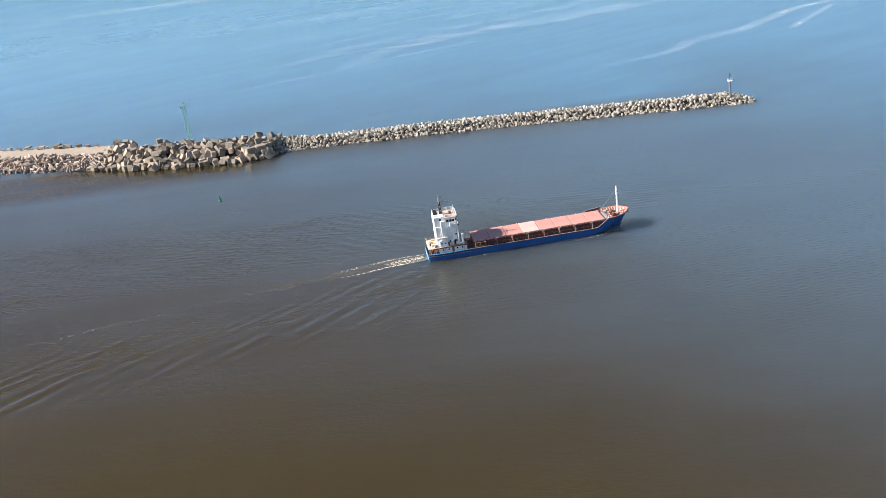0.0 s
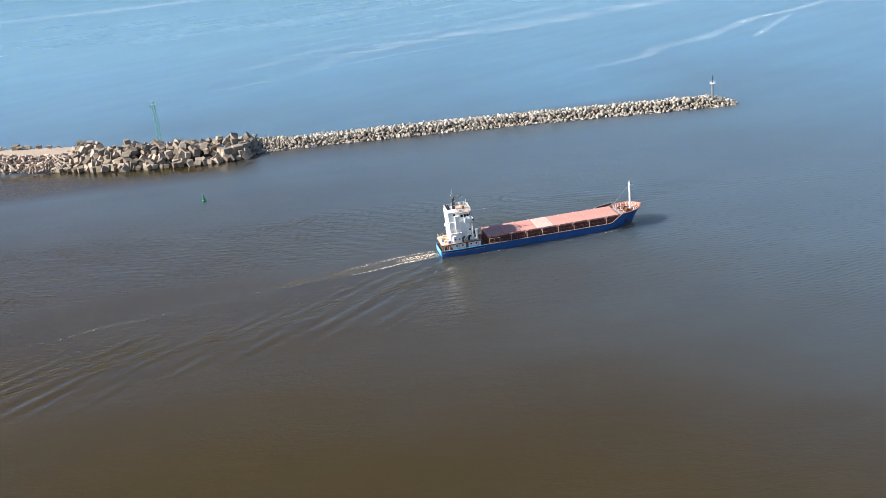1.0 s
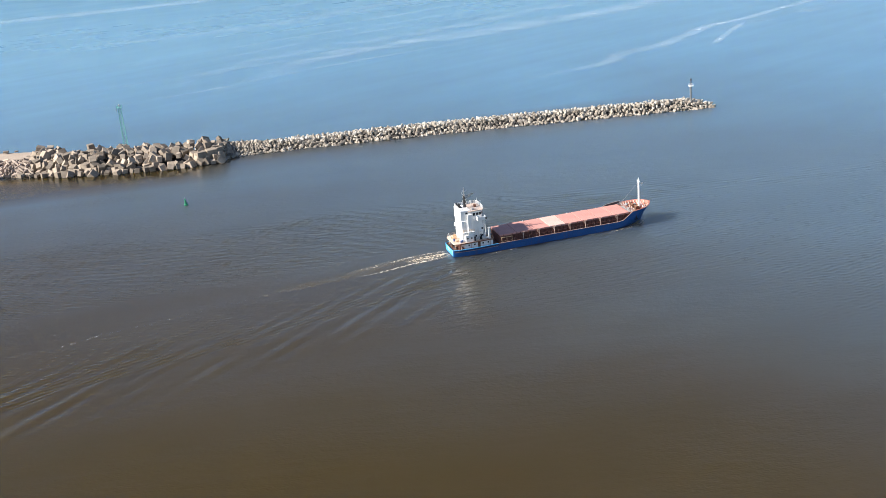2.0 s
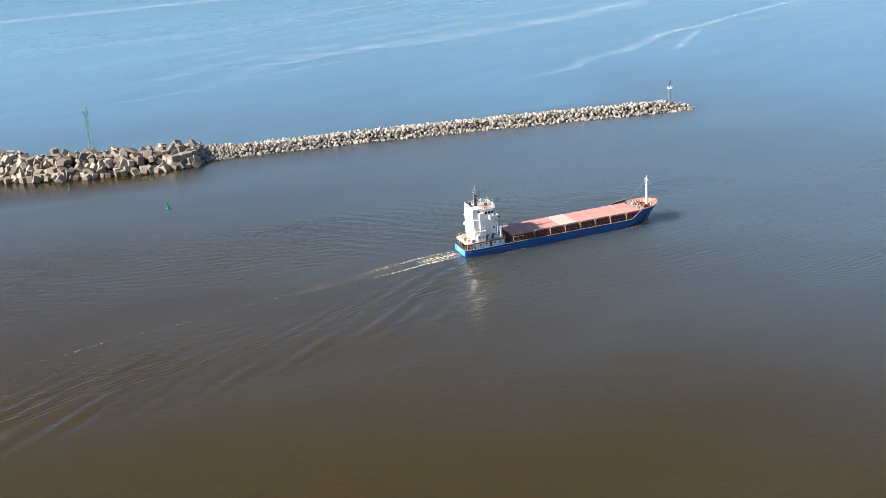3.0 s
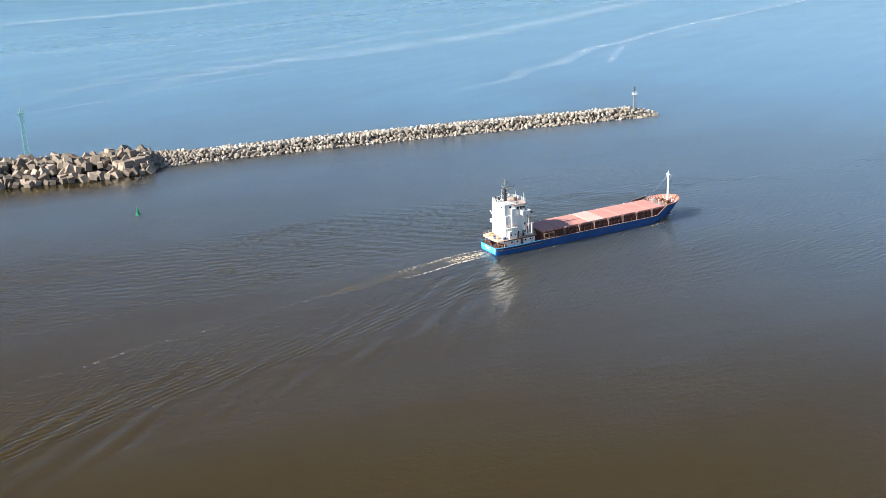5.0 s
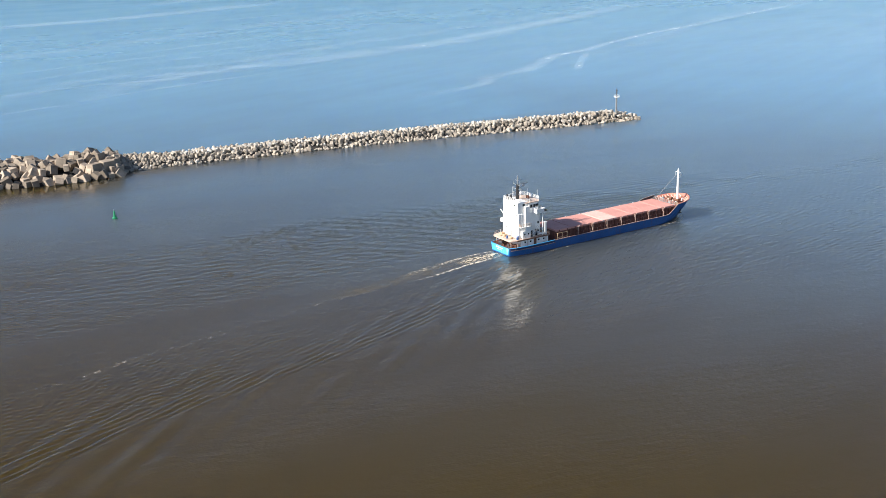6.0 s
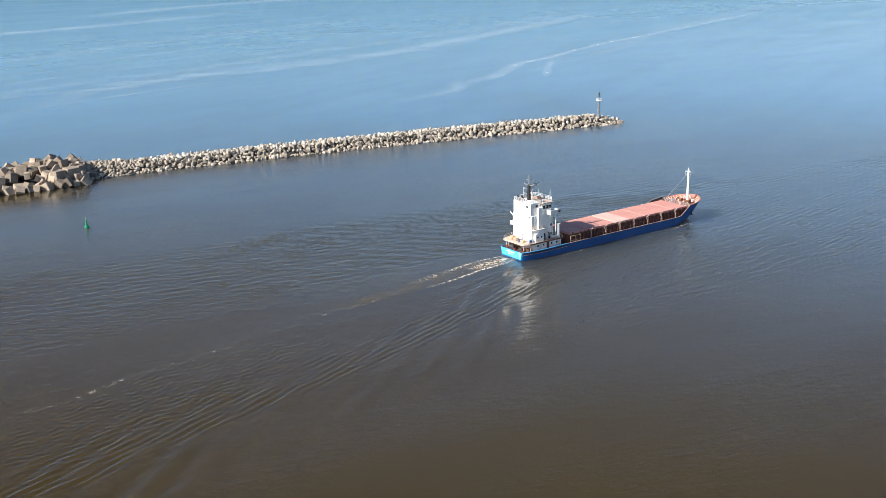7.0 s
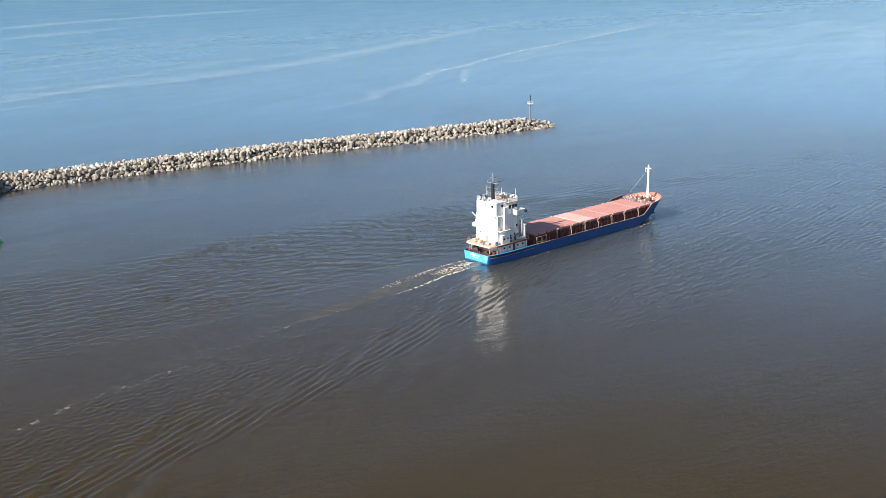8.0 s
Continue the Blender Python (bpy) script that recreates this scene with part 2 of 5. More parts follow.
    h = op("MULTIPLY", h, op("SUBTRACT", 1.0, op("MULTIPLY", deep.outputs[0], 0.9)))
    open_sea = n.new("ShaderNodeMapRange")
    open_sea.inputs["From Min"].default_value, open_sea.inputs["From Max"].default_value = 518.9, 677.9
    open_sea.inputs["To Min"].default_value, open_sea.inputs["To Max"].default_value = 1.0, 0.12
    l.new(sep.outputs["Y"], open_sea.inputs["Value"])
    h = op("MULTIPLY", h, open_sea.outputs[0])
    bp = n.new("ShaderNodeBump")
    bp.inputs["Strength"].default_value, bp.inputs["Distance"].default_value = 1.0, 1.0
    l.new(h, bp.inputs["Height"])
    l.new(bp.outputs[0], b.inputs["Normal"])
    return m


def foam_material(name, colour, low, high, scale, strength, stretch=1.0):
    """Broken foam: patchy cover that thins out towards the edges of its strip."""
    m = bpy.data.materials.new(name)
    m.use_nodes = True
    n, l = m.node_tree.nodes, m.node_tree.links
    b, out = n["Principled BSDF"], n["Material Output"]
    b.inputs["Base Color"].default_value, b.inputs["Roughness"].default_value = (*colour, 1), 0.8
    uv = n.new("ShaderNodeUVMap")
    sep = n.new("ShaderNodeSeparateXYZ")
    l.new(uv.outputs[0], sep.inputs[0])
    geo = n.new("ShaderNodeNewGeometry")
    mp = n.new("ShaderNodeMapping")
    mp.inputs["Scale"].default_value = (1, stretch, 1)
    l.new(geo.outputs["Position"], mp.inputs[0])
    t = n.new("ShaderNodeTexNoise")
    t.inputs["Scale"].default_value, t.inputs["Detail"].default_value, t.inputs["Distortion"].default_value = scale, 7, 0.8
    l.new(mp.outputs[0], t.inputs["Vector"])
    cut = n.new("ShaderNodeMapRange")
    cut.inputs["From Min"].default_value, cut.inputs["From Max"].default_value = low, high
    l.new(t.outputs[0], cut.inputs["Value"])

    def bell(socket, power):
        a = n.new("ShaderNodeMath")
        a.operation = "PINGPONG"
        a.inputs[1].default_value = 0.5
        l.new(socket, a.inputs[0])
        s = n.new("ShaderNodeMapRange")
        s.interpolation_type = "SMOOTHSTEP"
        s.inputs["From Max"].default_value = power
        l.new(a.outputs[0], s.inputs["Value"])
        return s.outputs[0]

    k1, k2, k3 = (n.new("ShaderNodeMath") for _ in range(3))
    for k in (k1, k2, k3):
        k.operation = "MULTIPLY"
    l.new(bell(sep.outputs["Y"], 0.5), k1.inputs[0])
    l.new(bell(sep.outputs["X"], 0.25), k1.inputs[1])
    l.new(cut.outputs[0], k2.inputs[0])
    l.new(k1.outputs[0], k2.inputs[1])
    l.new(k2.outputs[0], k3.inputs[0])
    k3.inputs[1].default_value = strength
    clear = n.new("ShaderNodeBsdfTransparent")
    mix = n.new("ShaderNodeMixShader")
    l.new(k3.outputs[0], mix.inputs[0])
    l.new(clear.outputs[0], mix.inputs[1])
    l.new(b.outputs[0], mix.inputs[2])
    l.new(mix.outputs[0], out.inputs["Surface"])
    return m


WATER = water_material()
WAKE_FOAM = foam_material("wake_foam", (0.78, 0.69, 0.56), 0.42, 0.62, 0.9, 0.95)
CHURN = foam_material("churned_silt", (0.17, 0.135, 0.085), 0.35, 0.7, 0.35, 0.35)
CENTRE_FOAM = foam_material("mottled_foam", (0.66, 0.56, 0.43), 0.50, 0.64, 1.1, 0.8)
BOIL = foam_material("boiling_foam", (0.74, 0.64, 0.49), 0.45, 0.60, 1.0, 0.9)
OLD_FOAM = foam_material("old_wake_foam", (0.60, 0.53, 0.43), 0.54, 0.70, 0.7, 0.5)
# slicks: the smooth water's sheen painted as a pale, half-clear colour
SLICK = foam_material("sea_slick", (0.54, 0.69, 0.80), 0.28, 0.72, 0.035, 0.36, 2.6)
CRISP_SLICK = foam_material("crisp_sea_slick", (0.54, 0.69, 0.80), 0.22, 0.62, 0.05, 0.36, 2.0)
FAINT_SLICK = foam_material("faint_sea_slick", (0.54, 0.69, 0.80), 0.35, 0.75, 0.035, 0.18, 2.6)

# ---------------------------------------------------------------- mesh tools


def thing(name, label, category, m=None, group="", kind=""):
    ob = new(name)
    ob.empty_display_size = 0.5
    if m is not None:
        ob.matrix_world = m
    return tagged(ob, label, category, group, kind)


def part(name, bm, material, parent, label=""):
    me = bpy.data.meshes.new(name)
    bmesh.ops.recalc_face_normals(bm, faces=bm.faces)
    bm.to_mesh(me)
    bm.free()
    me.materials.append(material)
    ob = new(name, me)
    ob.parent = parent
    if label:
        ob["label"] = label
    return ob


def repeat(ob, offsets, turn=None):
    """Copies of a part on the same mesh, shifted by offsets."""
    for i, o in enumerate(offsets):
        c = new(ob.name.split(".")[0], ob.data)
        c.parent = ob.parent
        c.location = o
        if turn:
            c.rotation_euler = turn[i]
        if "label" in ob:
            c["label"] = ob["label"]


def box(bm, x0, x1, y0, y1, z0, z1, bevel=0.0, m=None):
    r = bmesh.ops.create_cube(bm, size=1.0)
    vs = r["verts"]
    for v in vs:
        v.co = Vector(((x0 + x1) / 2 + v.co.x * (x1 - x0), (y0 + y1) / 2 + v.co.y * (y1 - y0), (z0 + z1) / 2 + v.co.z * (z1 - z0)))
        if m is not None:
            v.co = m @ v.co
    if bevel:
        es = list({e for v in vs for e in v.link_edges})
        bmesh.ops.bevel(bm, geom=es, offset=bevel, segments=1, affect="EDGES", profile=0.5)
    return bm


def tube(bm, a, b, r, sides=6, r2=None):
    a, b = Vector(a), Vector(b)
    q = (b - a).to_track_quat("Z", "Y").to_matrix().to_4x4()
    mat = Matrix.Translation((a + b) / 2) @ q
    bmesh.ops.create_cone(bm, cap_ends=True, segments=sides, radius1=r, radius2=r if r2 is None else r2, depth=(b - a).length, matrix=mat)
    return bm


def lathe(bm, profile, sides=14, centre=(0, 0)):
    """A turned shape from (radius, height) pairs."""
    rings = []
    for r, z in profile:
        rings.append([bm.verts.new((centre[0] + r * math.cos(2 * math.pi * i / sides), centre[1] + r * math.sin(2 * math.pi * i / sides), z)) for i in range(sides)])
    for a, b in zip(rings, rings[1:]):
        for i in range(sides):
            bm.faces.new((a[i], a[(i + 1) % sides], b[(i + 1) % sides], b[i]))
    bm.faces.new(list(reversed(rings[0])))
    bm.faces.new(rings[-1])
    return bm


def prism(bm, outline, z0, z1):
    low = [bm.verts.new((x, y, z0)) for x, y in outline]
    top = [bm.verts.new((x, y, z1)) for x, y in outline]
    bm.faces.new(list(reversed(low)))
    bm.faces.new(top)
    k = len(outline)
    for i in range(k):
        bm.faces.new((low[i], low[(i + 1) % k], top[(i + 1) % k], top[i]))
    return bm


def rail_run(bm, points, height=1.0, gap=1.6, r=0.04, bars=3):
    """Posts and bars along a polyline."""
    for a, b in zip(points, points[1:]):
        a, b = Vector(a), Vector(b)
        k = max(1, round((b - a).length / gap))
        for i in range(k + 1):
            p = a.lerp(b, i / k)
            tube(bm, p, p + Vector((0, 0, height)), r, 4)
        for j in range(bars):
            up = Vector((0, 0, height * (j + 1) / bars))
            tube(bm, a + up, b + up, r * 0.8, 4)
    return bm


CUBE_F = [(0, 3, 2, 1), (4, 5, 6, 7), (0, 1, 5, 4), (1, 2, 6, 5), (2, 3, 7, 6), (3, 0, 4, 7)]


def smoothstep(a, b, x):
    t = np.clip((x - a) / (b - a), 0, 1)
    return t * t * (3 - 2 * t)


# ---------------------------------------------------------------- water
SHIP_X, SHIP_Y, SHIP_TURN, SHIP_SCALE = -17.43, 380.8, 5.80, 0.935
SHIP = pose(SHIP_X, SHIP_Y, 0, 0, 0, SHIP_TURN) @ Matrix.Scale(SHIP_SCALE, 4)


def waves(ax, ay, length, heading, spread, count, seed):
    """A short-crested sea: plane waves of about one length, fanned out round a heading in degrees."""
    r = random.Random(seed)
    total = np.zeros_like(ax)
    for _ in range(count):
        a = radians(heading + r.gauss(0, spread))
        k = 2 * math.pi / (length * r.uniform(0.8, 1.25))
        total += np.cos(k * (math.cos(a) * ax + math.sin(a) * ay) + r.uniform(0, 6.28))
    return total * 1.3 / math.sqrt(count)


def swell(x, y):
    """Height of the ship's wave train: a fan of waves spreading in a wedge behind bow and stern."""
    c, s = math.cos(radians(SHIP_TURN)), math.sin(radians(SHIP_TURN))
    ax, ay = c * (x - SHIP_X) + s * (y - SHIP_Y), -s * (x - SHIP_X) + c * (y - SHIP_Y)
    wob = np.sin(ax * 0.031 + ay * 0.017) + 0.7 * np.sin(ax * 0.071 - ay * 0.053 + 1.3) + 0.5 * np.sin(ax * 0.013 + ay * 0.11 + 2.1)
    fine = np.sin(ax * 0.29 + ay * 0.21 + 1.7 * wob) + np.sin(ax * 0.17 - ay * 0.37 + 0.6)
    patch = np.clip(0.6 + 0.26 * wob + 0.2 * fine, 0.25, 1.15)
    back = np.maximum(35.0 - ax, 0.0)
    grow = smoothstep(5, 40, back) / (1 + (back / 240.0) ** 2)
    total = np.zeros_like(ax)
    # starboard: a narrow train of short crests along the wedge's edge, broad feathers on both sides of it
    off = ay - (-22.0 + 0.236 * ax + 0.9 * wob)
    sharp = np.where(off < 0, np.exp(-(off / 2.4) ** 2), np.exp(-(off / 8.0) ** 2))
    crests = 0.6 * np.cos(2 * math.pi / 1.9 * (0.940 * ay - 0.342 * ax) + 0.6 * wob + 0.35 * fine) + 0.55 * waves(ax, ay, 1.8, 109, 6, 8, 14)
    total += 0.068 * sharp * grow * (0.75 + 0.4 * patch) * crests
    total += 0.026 * np.exp(-((off - 10) / 8.0) ** 2) * grow * patch * waves(ax, ay, 1.7, 102, 9, 8, 3)
    total += 0.095 * np.exp(-((off - 7) / 10.0) ** 2) * grow / (1 + (back / 170.0) ** 2) * patch * waves(ax, ay, 5.8, 126, 5, 6, 4)
    total += 0.085 * np.exp(-((off + 11) / 12.0) ** 2) * grow / (1 + (back / 170.0) ** 2) * patch * waves(ax, ay, 6.6, 134, 5, 6, 5)
    # short cross chop between the wedge's edge and the foam line
    inner = smoothstep(3, 9, off) * (1 - smoothstep(-12, -3, ay - 0.08 * ax)) * grow * np.clip(patch, 0.2, 1.2)
    total += 0.033 * inner * waves(ax, ay, 1.6, 98, 24, 14, 6)
    # port: a wide field of fine ripples with broader crests through it
    rim = 58.0 - 0.18 * (ax + 10.0) + 3.0 * wob
    field = smoothstep(6, 18, ay) * (1 - smoothstep(-6, 10, ay - rim)) * (1 - smoothstep(20, 60, ax)) / (1 + (back / 230.0) ** 2)
    total += 0.052 * field * (0.2 + 0.8 * patch) * waves(ax, ay, 1.75, 74, 22, 14, 7)
    total += 0.030 * field * np.clip(1.1 - patch, 0.0, 1) * waves(ax, ay, 3.8, 62, 18, 10, 8)
    total += 0.036 * field * smoothstep(-80, 10, ax) * waves(ax, ay, 6.0, 48, 9, 6, 9)
    # bow train to port and ahead of the bow
    bow = smoothstep(6, 14, ay) * (1 - smoothstep(34, 50, ay)) * smoothstep(5, 25, ax) * (1 - smoothstep(85, 115, ax))
    total += 0.060 * bow * (0.4 + 0.7 * patch) * waves(ax, ay, 2.7, 80, 6, 8, 10)
    ahead = np.exp(-((ax - 135) / 65) ** 2 - ((ay - 18 + 0.18 * (ax - 130)) / 13) ** 2)
    total += 0.040 * ahead * (0.3 + 0.8 * patch) * waves(ax, ay, 2.6, 83, 6, 8, 11)
    # slack ripples over the channel ahead of and beside the bow
    calm = smoothstep(62, 95, ax) * (1 - smoothstep(10, 24, ay)) * np.exp(-((ay + 40) / 62) ** 2)
    total += 0.036 * calm * (0.25 + 0.9 * patch) * waves(ax, ay, 2.0, 84, 20, 14, 12)
    # fine ripples alongside that break the reflections of hull and deckhouse
    beside = smoothstep(-30, -10, ax) * (1 - smoothstep(60, 100, ax)) * smoothstep(3.5, 7.0, -ay) * (1 - smoothstep(45, 75, -ay))
    total += beside * (0.020 * waves(ax, ay, 1.5, 92, 22, 12, 13) + 0.012 * waves(ax, ay, 3.0, 97, 18, 8, 15))
    hull = smoothstep(5.0, 9.0, np.hypot(np.maximum(np.abs(ax - 37) - 39, 0), ay))
    edge = smoothstep(-290, -260, x) * (1 - smoothstep(175, 200, x)) * smoothstep(214, 236, y) * (1 - smoothstep(482, 510, y))
    return 1.85 * total * hull * edge


def build_water():
    def axis(lo, hi, step, far_lo, far_hi):
        mid = np.arange(lo, hi + 0.01, step)
        left, right, d = [], [], step
        p = lo
        while p > far_lo:
            d *= 1.35
            p -= d
            left.append(max(p, far_lo))
        p, d = hi, step
        while p < far_hi:
            d *= 1.35
            p += d
            right.append(min(p, far_hi))
        return np.array(left[::-1] + list(mid) + right)

    xs, ys = axis(-290, 205, 0.43, -9000, 9000), axis(212, 512, 0.43, -9000, 12000)
    gx, gy = np.meshgrid(xs, ys)
    gz = np.zeros_like(gx)
    inside = (gx > -290) & (gx < 205) & (gy > 212) & (gy < 512)
    gz[inside] = swell(gx[inside], gy[inside])
    nx, ny = len(xs), len(ys)
    i = np.arange(nx * ny).reshape(ny, nx)
    quads = np.stack([i[:-1, :-1], i[:-1, 1:], i[1:, 1:], i[1:, :-1]], -1).reshape(-1, 4)
    me = bpy.data.meshes.new("water")
    me.vertices.add(nx * ny)
    me.vertices.foreach_set("co", np.stack([gx, gy, gz], -1).ravel())
    me.loops.add(quads.size)
    me.loops.foreach_set("vertex_index", quads.ravel())
    me.polygons.add(len(quads))
    me.polygons.foreach_set("loop_start", np.arange(0, quads.size, 4))
    me.update(calc_edges=True)
    me.polygons.foreach_set("use_smooth", np.ones(len(quads), bool))
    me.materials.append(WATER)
    return tagged(new("water", me), "brown silty channel water turning blue seawards, sky reflection partly in its colour", "water", kind="structure")


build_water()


def strip(name, points, widths, material, label, category, lift=0.06, wave=False, steps=14):
    """A strip of foam laid on the water along a smooth line."""
    pts = [Vector((x, y, 0)) for x, y in points]
    line, wid = [], []
    for k in range(len(pts) - 1):
        p0, p1, p2, p3 = pts[max(k - 1, 0)], pts[k], pts[k + 1], pts[min(k + 2, len(pts) - 1)]
        for j in range(steps):
            t = j / steps
            line.append(0.5 * (2 * p1 + (p2 - p0) * t + (2 * p0 - 5 * p1 + 4 * p2 - p3) * t * t + (3 * p1 - p0 - 3 * p2 + p3) * t ** 3))
            wid.append(widths[k] + (widths[k + 1] - widths[k]) * t)
    line.append(pts[-1])
    wid.append(widths[-1])
    bm = bmesh.new()
    uv = bm.loops.layers.uv.new("UVMap")
    rows, across, travel = [], 6, 0.0
    total = sum((b - a).length for a, b in zip(line, line[1:]))
    for k, p in enumerate(line):
        d = (line[min(k + 1, len(line) - 1)] - line[max(k - 1, 0)]).normalized()
        side = Vector((-d.y, d.x, 0))
        if k:
            travel += (p - line[k - 1]).length
        row = []
        for j in range(across + 1):
            q = p + side * wid[k] * (j / across - 0.5)
            z = float(swell(np.array([q.x]), np.array([q.y]))[0]) if wave else 0.0
            row.append((bm.verts.new((q.x, q.y, z + lift)), travel / total, j / across))
        rows.append(row)
    for a, b in zip(rows, rows[1:]):
        for j in range(across):
            f = bm.faces.new([v[0] for v in (a[j], b[j], b[j + 1], a[j + 1])])
            for lp, v in zip(f.loops, (a[j], b[j], b[j + 1], a[j + 1])):
                lp[uv].uv = (v[1], v[2])
            f.smooth = True
    me = bpy.data.meshes.new(name)
    bm.to_mesh(me)
    bm.free()
    me.materials.append(material)
    return tagged(new(name, me), label, category, kind="stuff")


def on_ship(x, y):
    p = SHIP @ Vector((x, y, 0))
    return p.x, p.y


LINE = "slick line drifting on blue sea, its sheen put in as pale colour"
FAINT = "faint slick line drifting on blue sea, its sheen put in as pale colour"
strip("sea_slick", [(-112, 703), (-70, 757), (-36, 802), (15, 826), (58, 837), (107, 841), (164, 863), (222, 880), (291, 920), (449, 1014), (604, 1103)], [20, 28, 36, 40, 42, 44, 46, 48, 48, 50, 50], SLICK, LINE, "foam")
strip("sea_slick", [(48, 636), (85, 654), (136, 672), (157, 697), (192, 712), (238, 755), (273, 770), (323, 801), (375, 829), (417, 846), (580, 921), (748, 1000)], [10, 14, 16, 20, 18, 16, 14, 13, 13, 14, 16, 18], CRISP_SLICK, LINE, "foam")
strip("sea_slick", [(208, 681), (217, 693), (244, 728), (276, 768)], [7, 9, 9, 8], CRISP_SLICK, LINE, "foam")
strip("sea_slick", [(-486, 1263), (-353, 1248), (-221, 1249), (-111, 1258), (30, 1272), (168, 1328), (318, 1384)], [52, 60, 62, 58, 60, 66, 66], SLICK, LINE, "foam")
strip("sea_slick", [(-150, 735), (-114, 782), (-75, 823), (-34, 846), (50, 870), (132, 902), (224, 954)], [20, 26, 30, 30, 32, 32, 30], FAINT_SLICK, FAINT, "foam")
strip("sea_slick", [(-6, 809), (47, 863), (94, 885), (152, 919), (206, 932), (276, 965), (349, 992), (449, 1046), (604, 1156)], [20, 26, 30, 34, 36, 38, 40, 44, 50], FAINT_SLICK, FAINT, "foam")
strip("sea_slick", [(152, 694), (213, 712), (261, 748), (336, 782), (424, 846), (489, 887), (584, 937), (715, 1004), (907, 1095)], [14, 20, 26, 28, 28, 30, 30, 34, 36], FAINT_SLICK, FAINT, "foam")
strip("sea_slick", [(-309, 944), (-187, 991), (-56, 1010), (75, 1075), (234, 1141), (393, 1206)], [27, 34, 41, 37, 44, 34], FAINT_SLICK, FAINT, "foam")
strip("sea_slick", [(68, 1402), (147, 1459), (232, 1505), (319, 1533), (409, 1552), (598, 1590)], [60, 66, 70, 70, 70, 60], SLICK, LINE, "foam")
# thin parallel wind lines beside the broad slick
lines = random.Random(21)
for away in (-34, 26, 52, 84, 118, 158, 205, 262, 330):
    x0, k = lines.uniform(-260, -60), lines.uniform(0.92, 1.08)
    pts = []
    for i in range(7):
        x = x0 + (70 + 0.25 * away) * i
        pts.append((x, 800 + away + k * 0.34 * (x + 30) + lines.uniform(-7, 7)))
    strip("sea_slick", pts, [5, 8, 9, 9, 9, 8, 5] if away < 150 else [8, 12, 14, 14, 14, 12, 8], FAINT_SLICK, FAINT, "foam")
strip("wake_foam", [on_ship(1.5, -2.6), on_ship(-8, -3.1), on_ship(-17, -4.2), on_ship(-27, -6.2), on_ship(-38, -7.2)], [1.8, 1.9, 1.5, 1.2, 0.9], WAKE_FOAM, "thin bright propeller foam line trailing the ship", "foam", wave=True)
strip("wake_foam", [on_ship(1, 2.6), on_ship(-8, 3.4), on_ship(-18, 2.2), on_ship(-28, 0.4), on_ship(-40, -2.4)], [1.6, 2.2, 3.0, 3.6, 3.6], CENTRE_FOAM, "mottled pale foam trailing the ship", "foam", wave=True)
strip("wake_foam", [on_ship(2, 3.0), on_ship(-6, 3.6), on_ship(-14, 3.2), on_ship(-22, 1.8)], [0.7, 0.9, 0.9, 0.7], WAKE_FOAM, "thin bright propeller foam line trailing the ship", "foam", wave=True)
strip("wake_foam", [on_ship(-40, -7.2), on_ship(-56, -7.6), on_ship(-70, -8.4), on_ship(-92, -12.6)], [1.8, 2.4, 2.4, 2.0], OLD_FOAM, "old broken foam line left in the wake", "foam", wave=True)
strip("wake_foam", [on_ship(-88, -12.2), on_ship(-107, -15), on_ship(-124, -17), on_ship(-140, -21), on_ship(-158, -21)], [1.8, 2.6, 2.6, 2.4, 1.8], OLD_FOAM, "old broken foam patches left in the wake", "foam", wave=True)
strip("wake_churn", [on_ship(3, 0), on_ship(-10, 0), on_ship(-30, -2.5), on_ship(-48, -5), on_ship(-72, -7)], [7, 8, 9, 9, 8], CHURN, "churned silty water behind the propeller", "foam", lift=0.04, wave=True)
strip("wake_foam", [on_ship(2, -0.3), on_ship(-4, -0.2), on_ship(-10, -0.4), on_ship(-18, -1.4)], [5.5, 6.5, 6, 4], BOIL, "broken foam boiling up behind the stern", "foam", lift=0.08, wave=True)
strip("bow_foam", [on_ship(79, -1.5), on_ship(74, -4.0), on_ship(68, -6.8), on_ship(56, -8.8)], [1.0, 1.5, 1.5, 1.0], CENTRE_FOAM, "small pale foam curl along the bow", "foam", wave=True)
strip("bow_foam", [on_ship(78.2, -0.6), on_ship(77.0, -2.0), on_ship(75.0, -4.2), on_ship(72.5, -6.0)], [0.7, 1.1, 1.0, 0.6], WAKE_FOAM, "small bright bow wave curling off the stem", "foam", lift=0.1, wave=True)
strip("bow_foam", [on_ship(52, -9.2), on_ship(45, -10.4), on_ship(38, -11.2)], [0.9, 1.3, 0.9], OLD_FOAM, "faint foam left beside the hull", "foam", wave=True)
strip("bow_foam", [on_ship(24, -6.9), on_ship(18, -7.4), on_ship(11, -7.6)], [0.6, 0.9, 0.6], CENTRE_FOAM, "small pale foam curl beside the hull", "foam", wave=True)

# ---------------------------------------------------------------- cargo ship
ship = thing("cargo_ship", "blue-hulled coastal cargo ship with white aft deckhouse and pink hatch covers", "ship", SHIP)


def beam_at(x, z):
    """Half breadth of the hull at station x and height z."""
    stem = 77.0 + 5.5 * max(0.0, min(z / 9.0, 1.0)) ** 1.2
    aft = 4.9 + 1.3 * min(1.0, x / 7.0) ** 0.5
    run = stem - 61.0
    u = max(0.0, (x - 61.0) / run)
    fore = 6.2 * max(0.0, 1.0 - u ** (2.0 + 0.9 * z)) if u < 1 else 0.0
    tuck = 1.0 - 0.10 * max(0.0, 1.0 - z / 3.0) * max(0.0, 1.0 - x / 14.0)
    return max(0.06, min(aft, fore) * tuck)


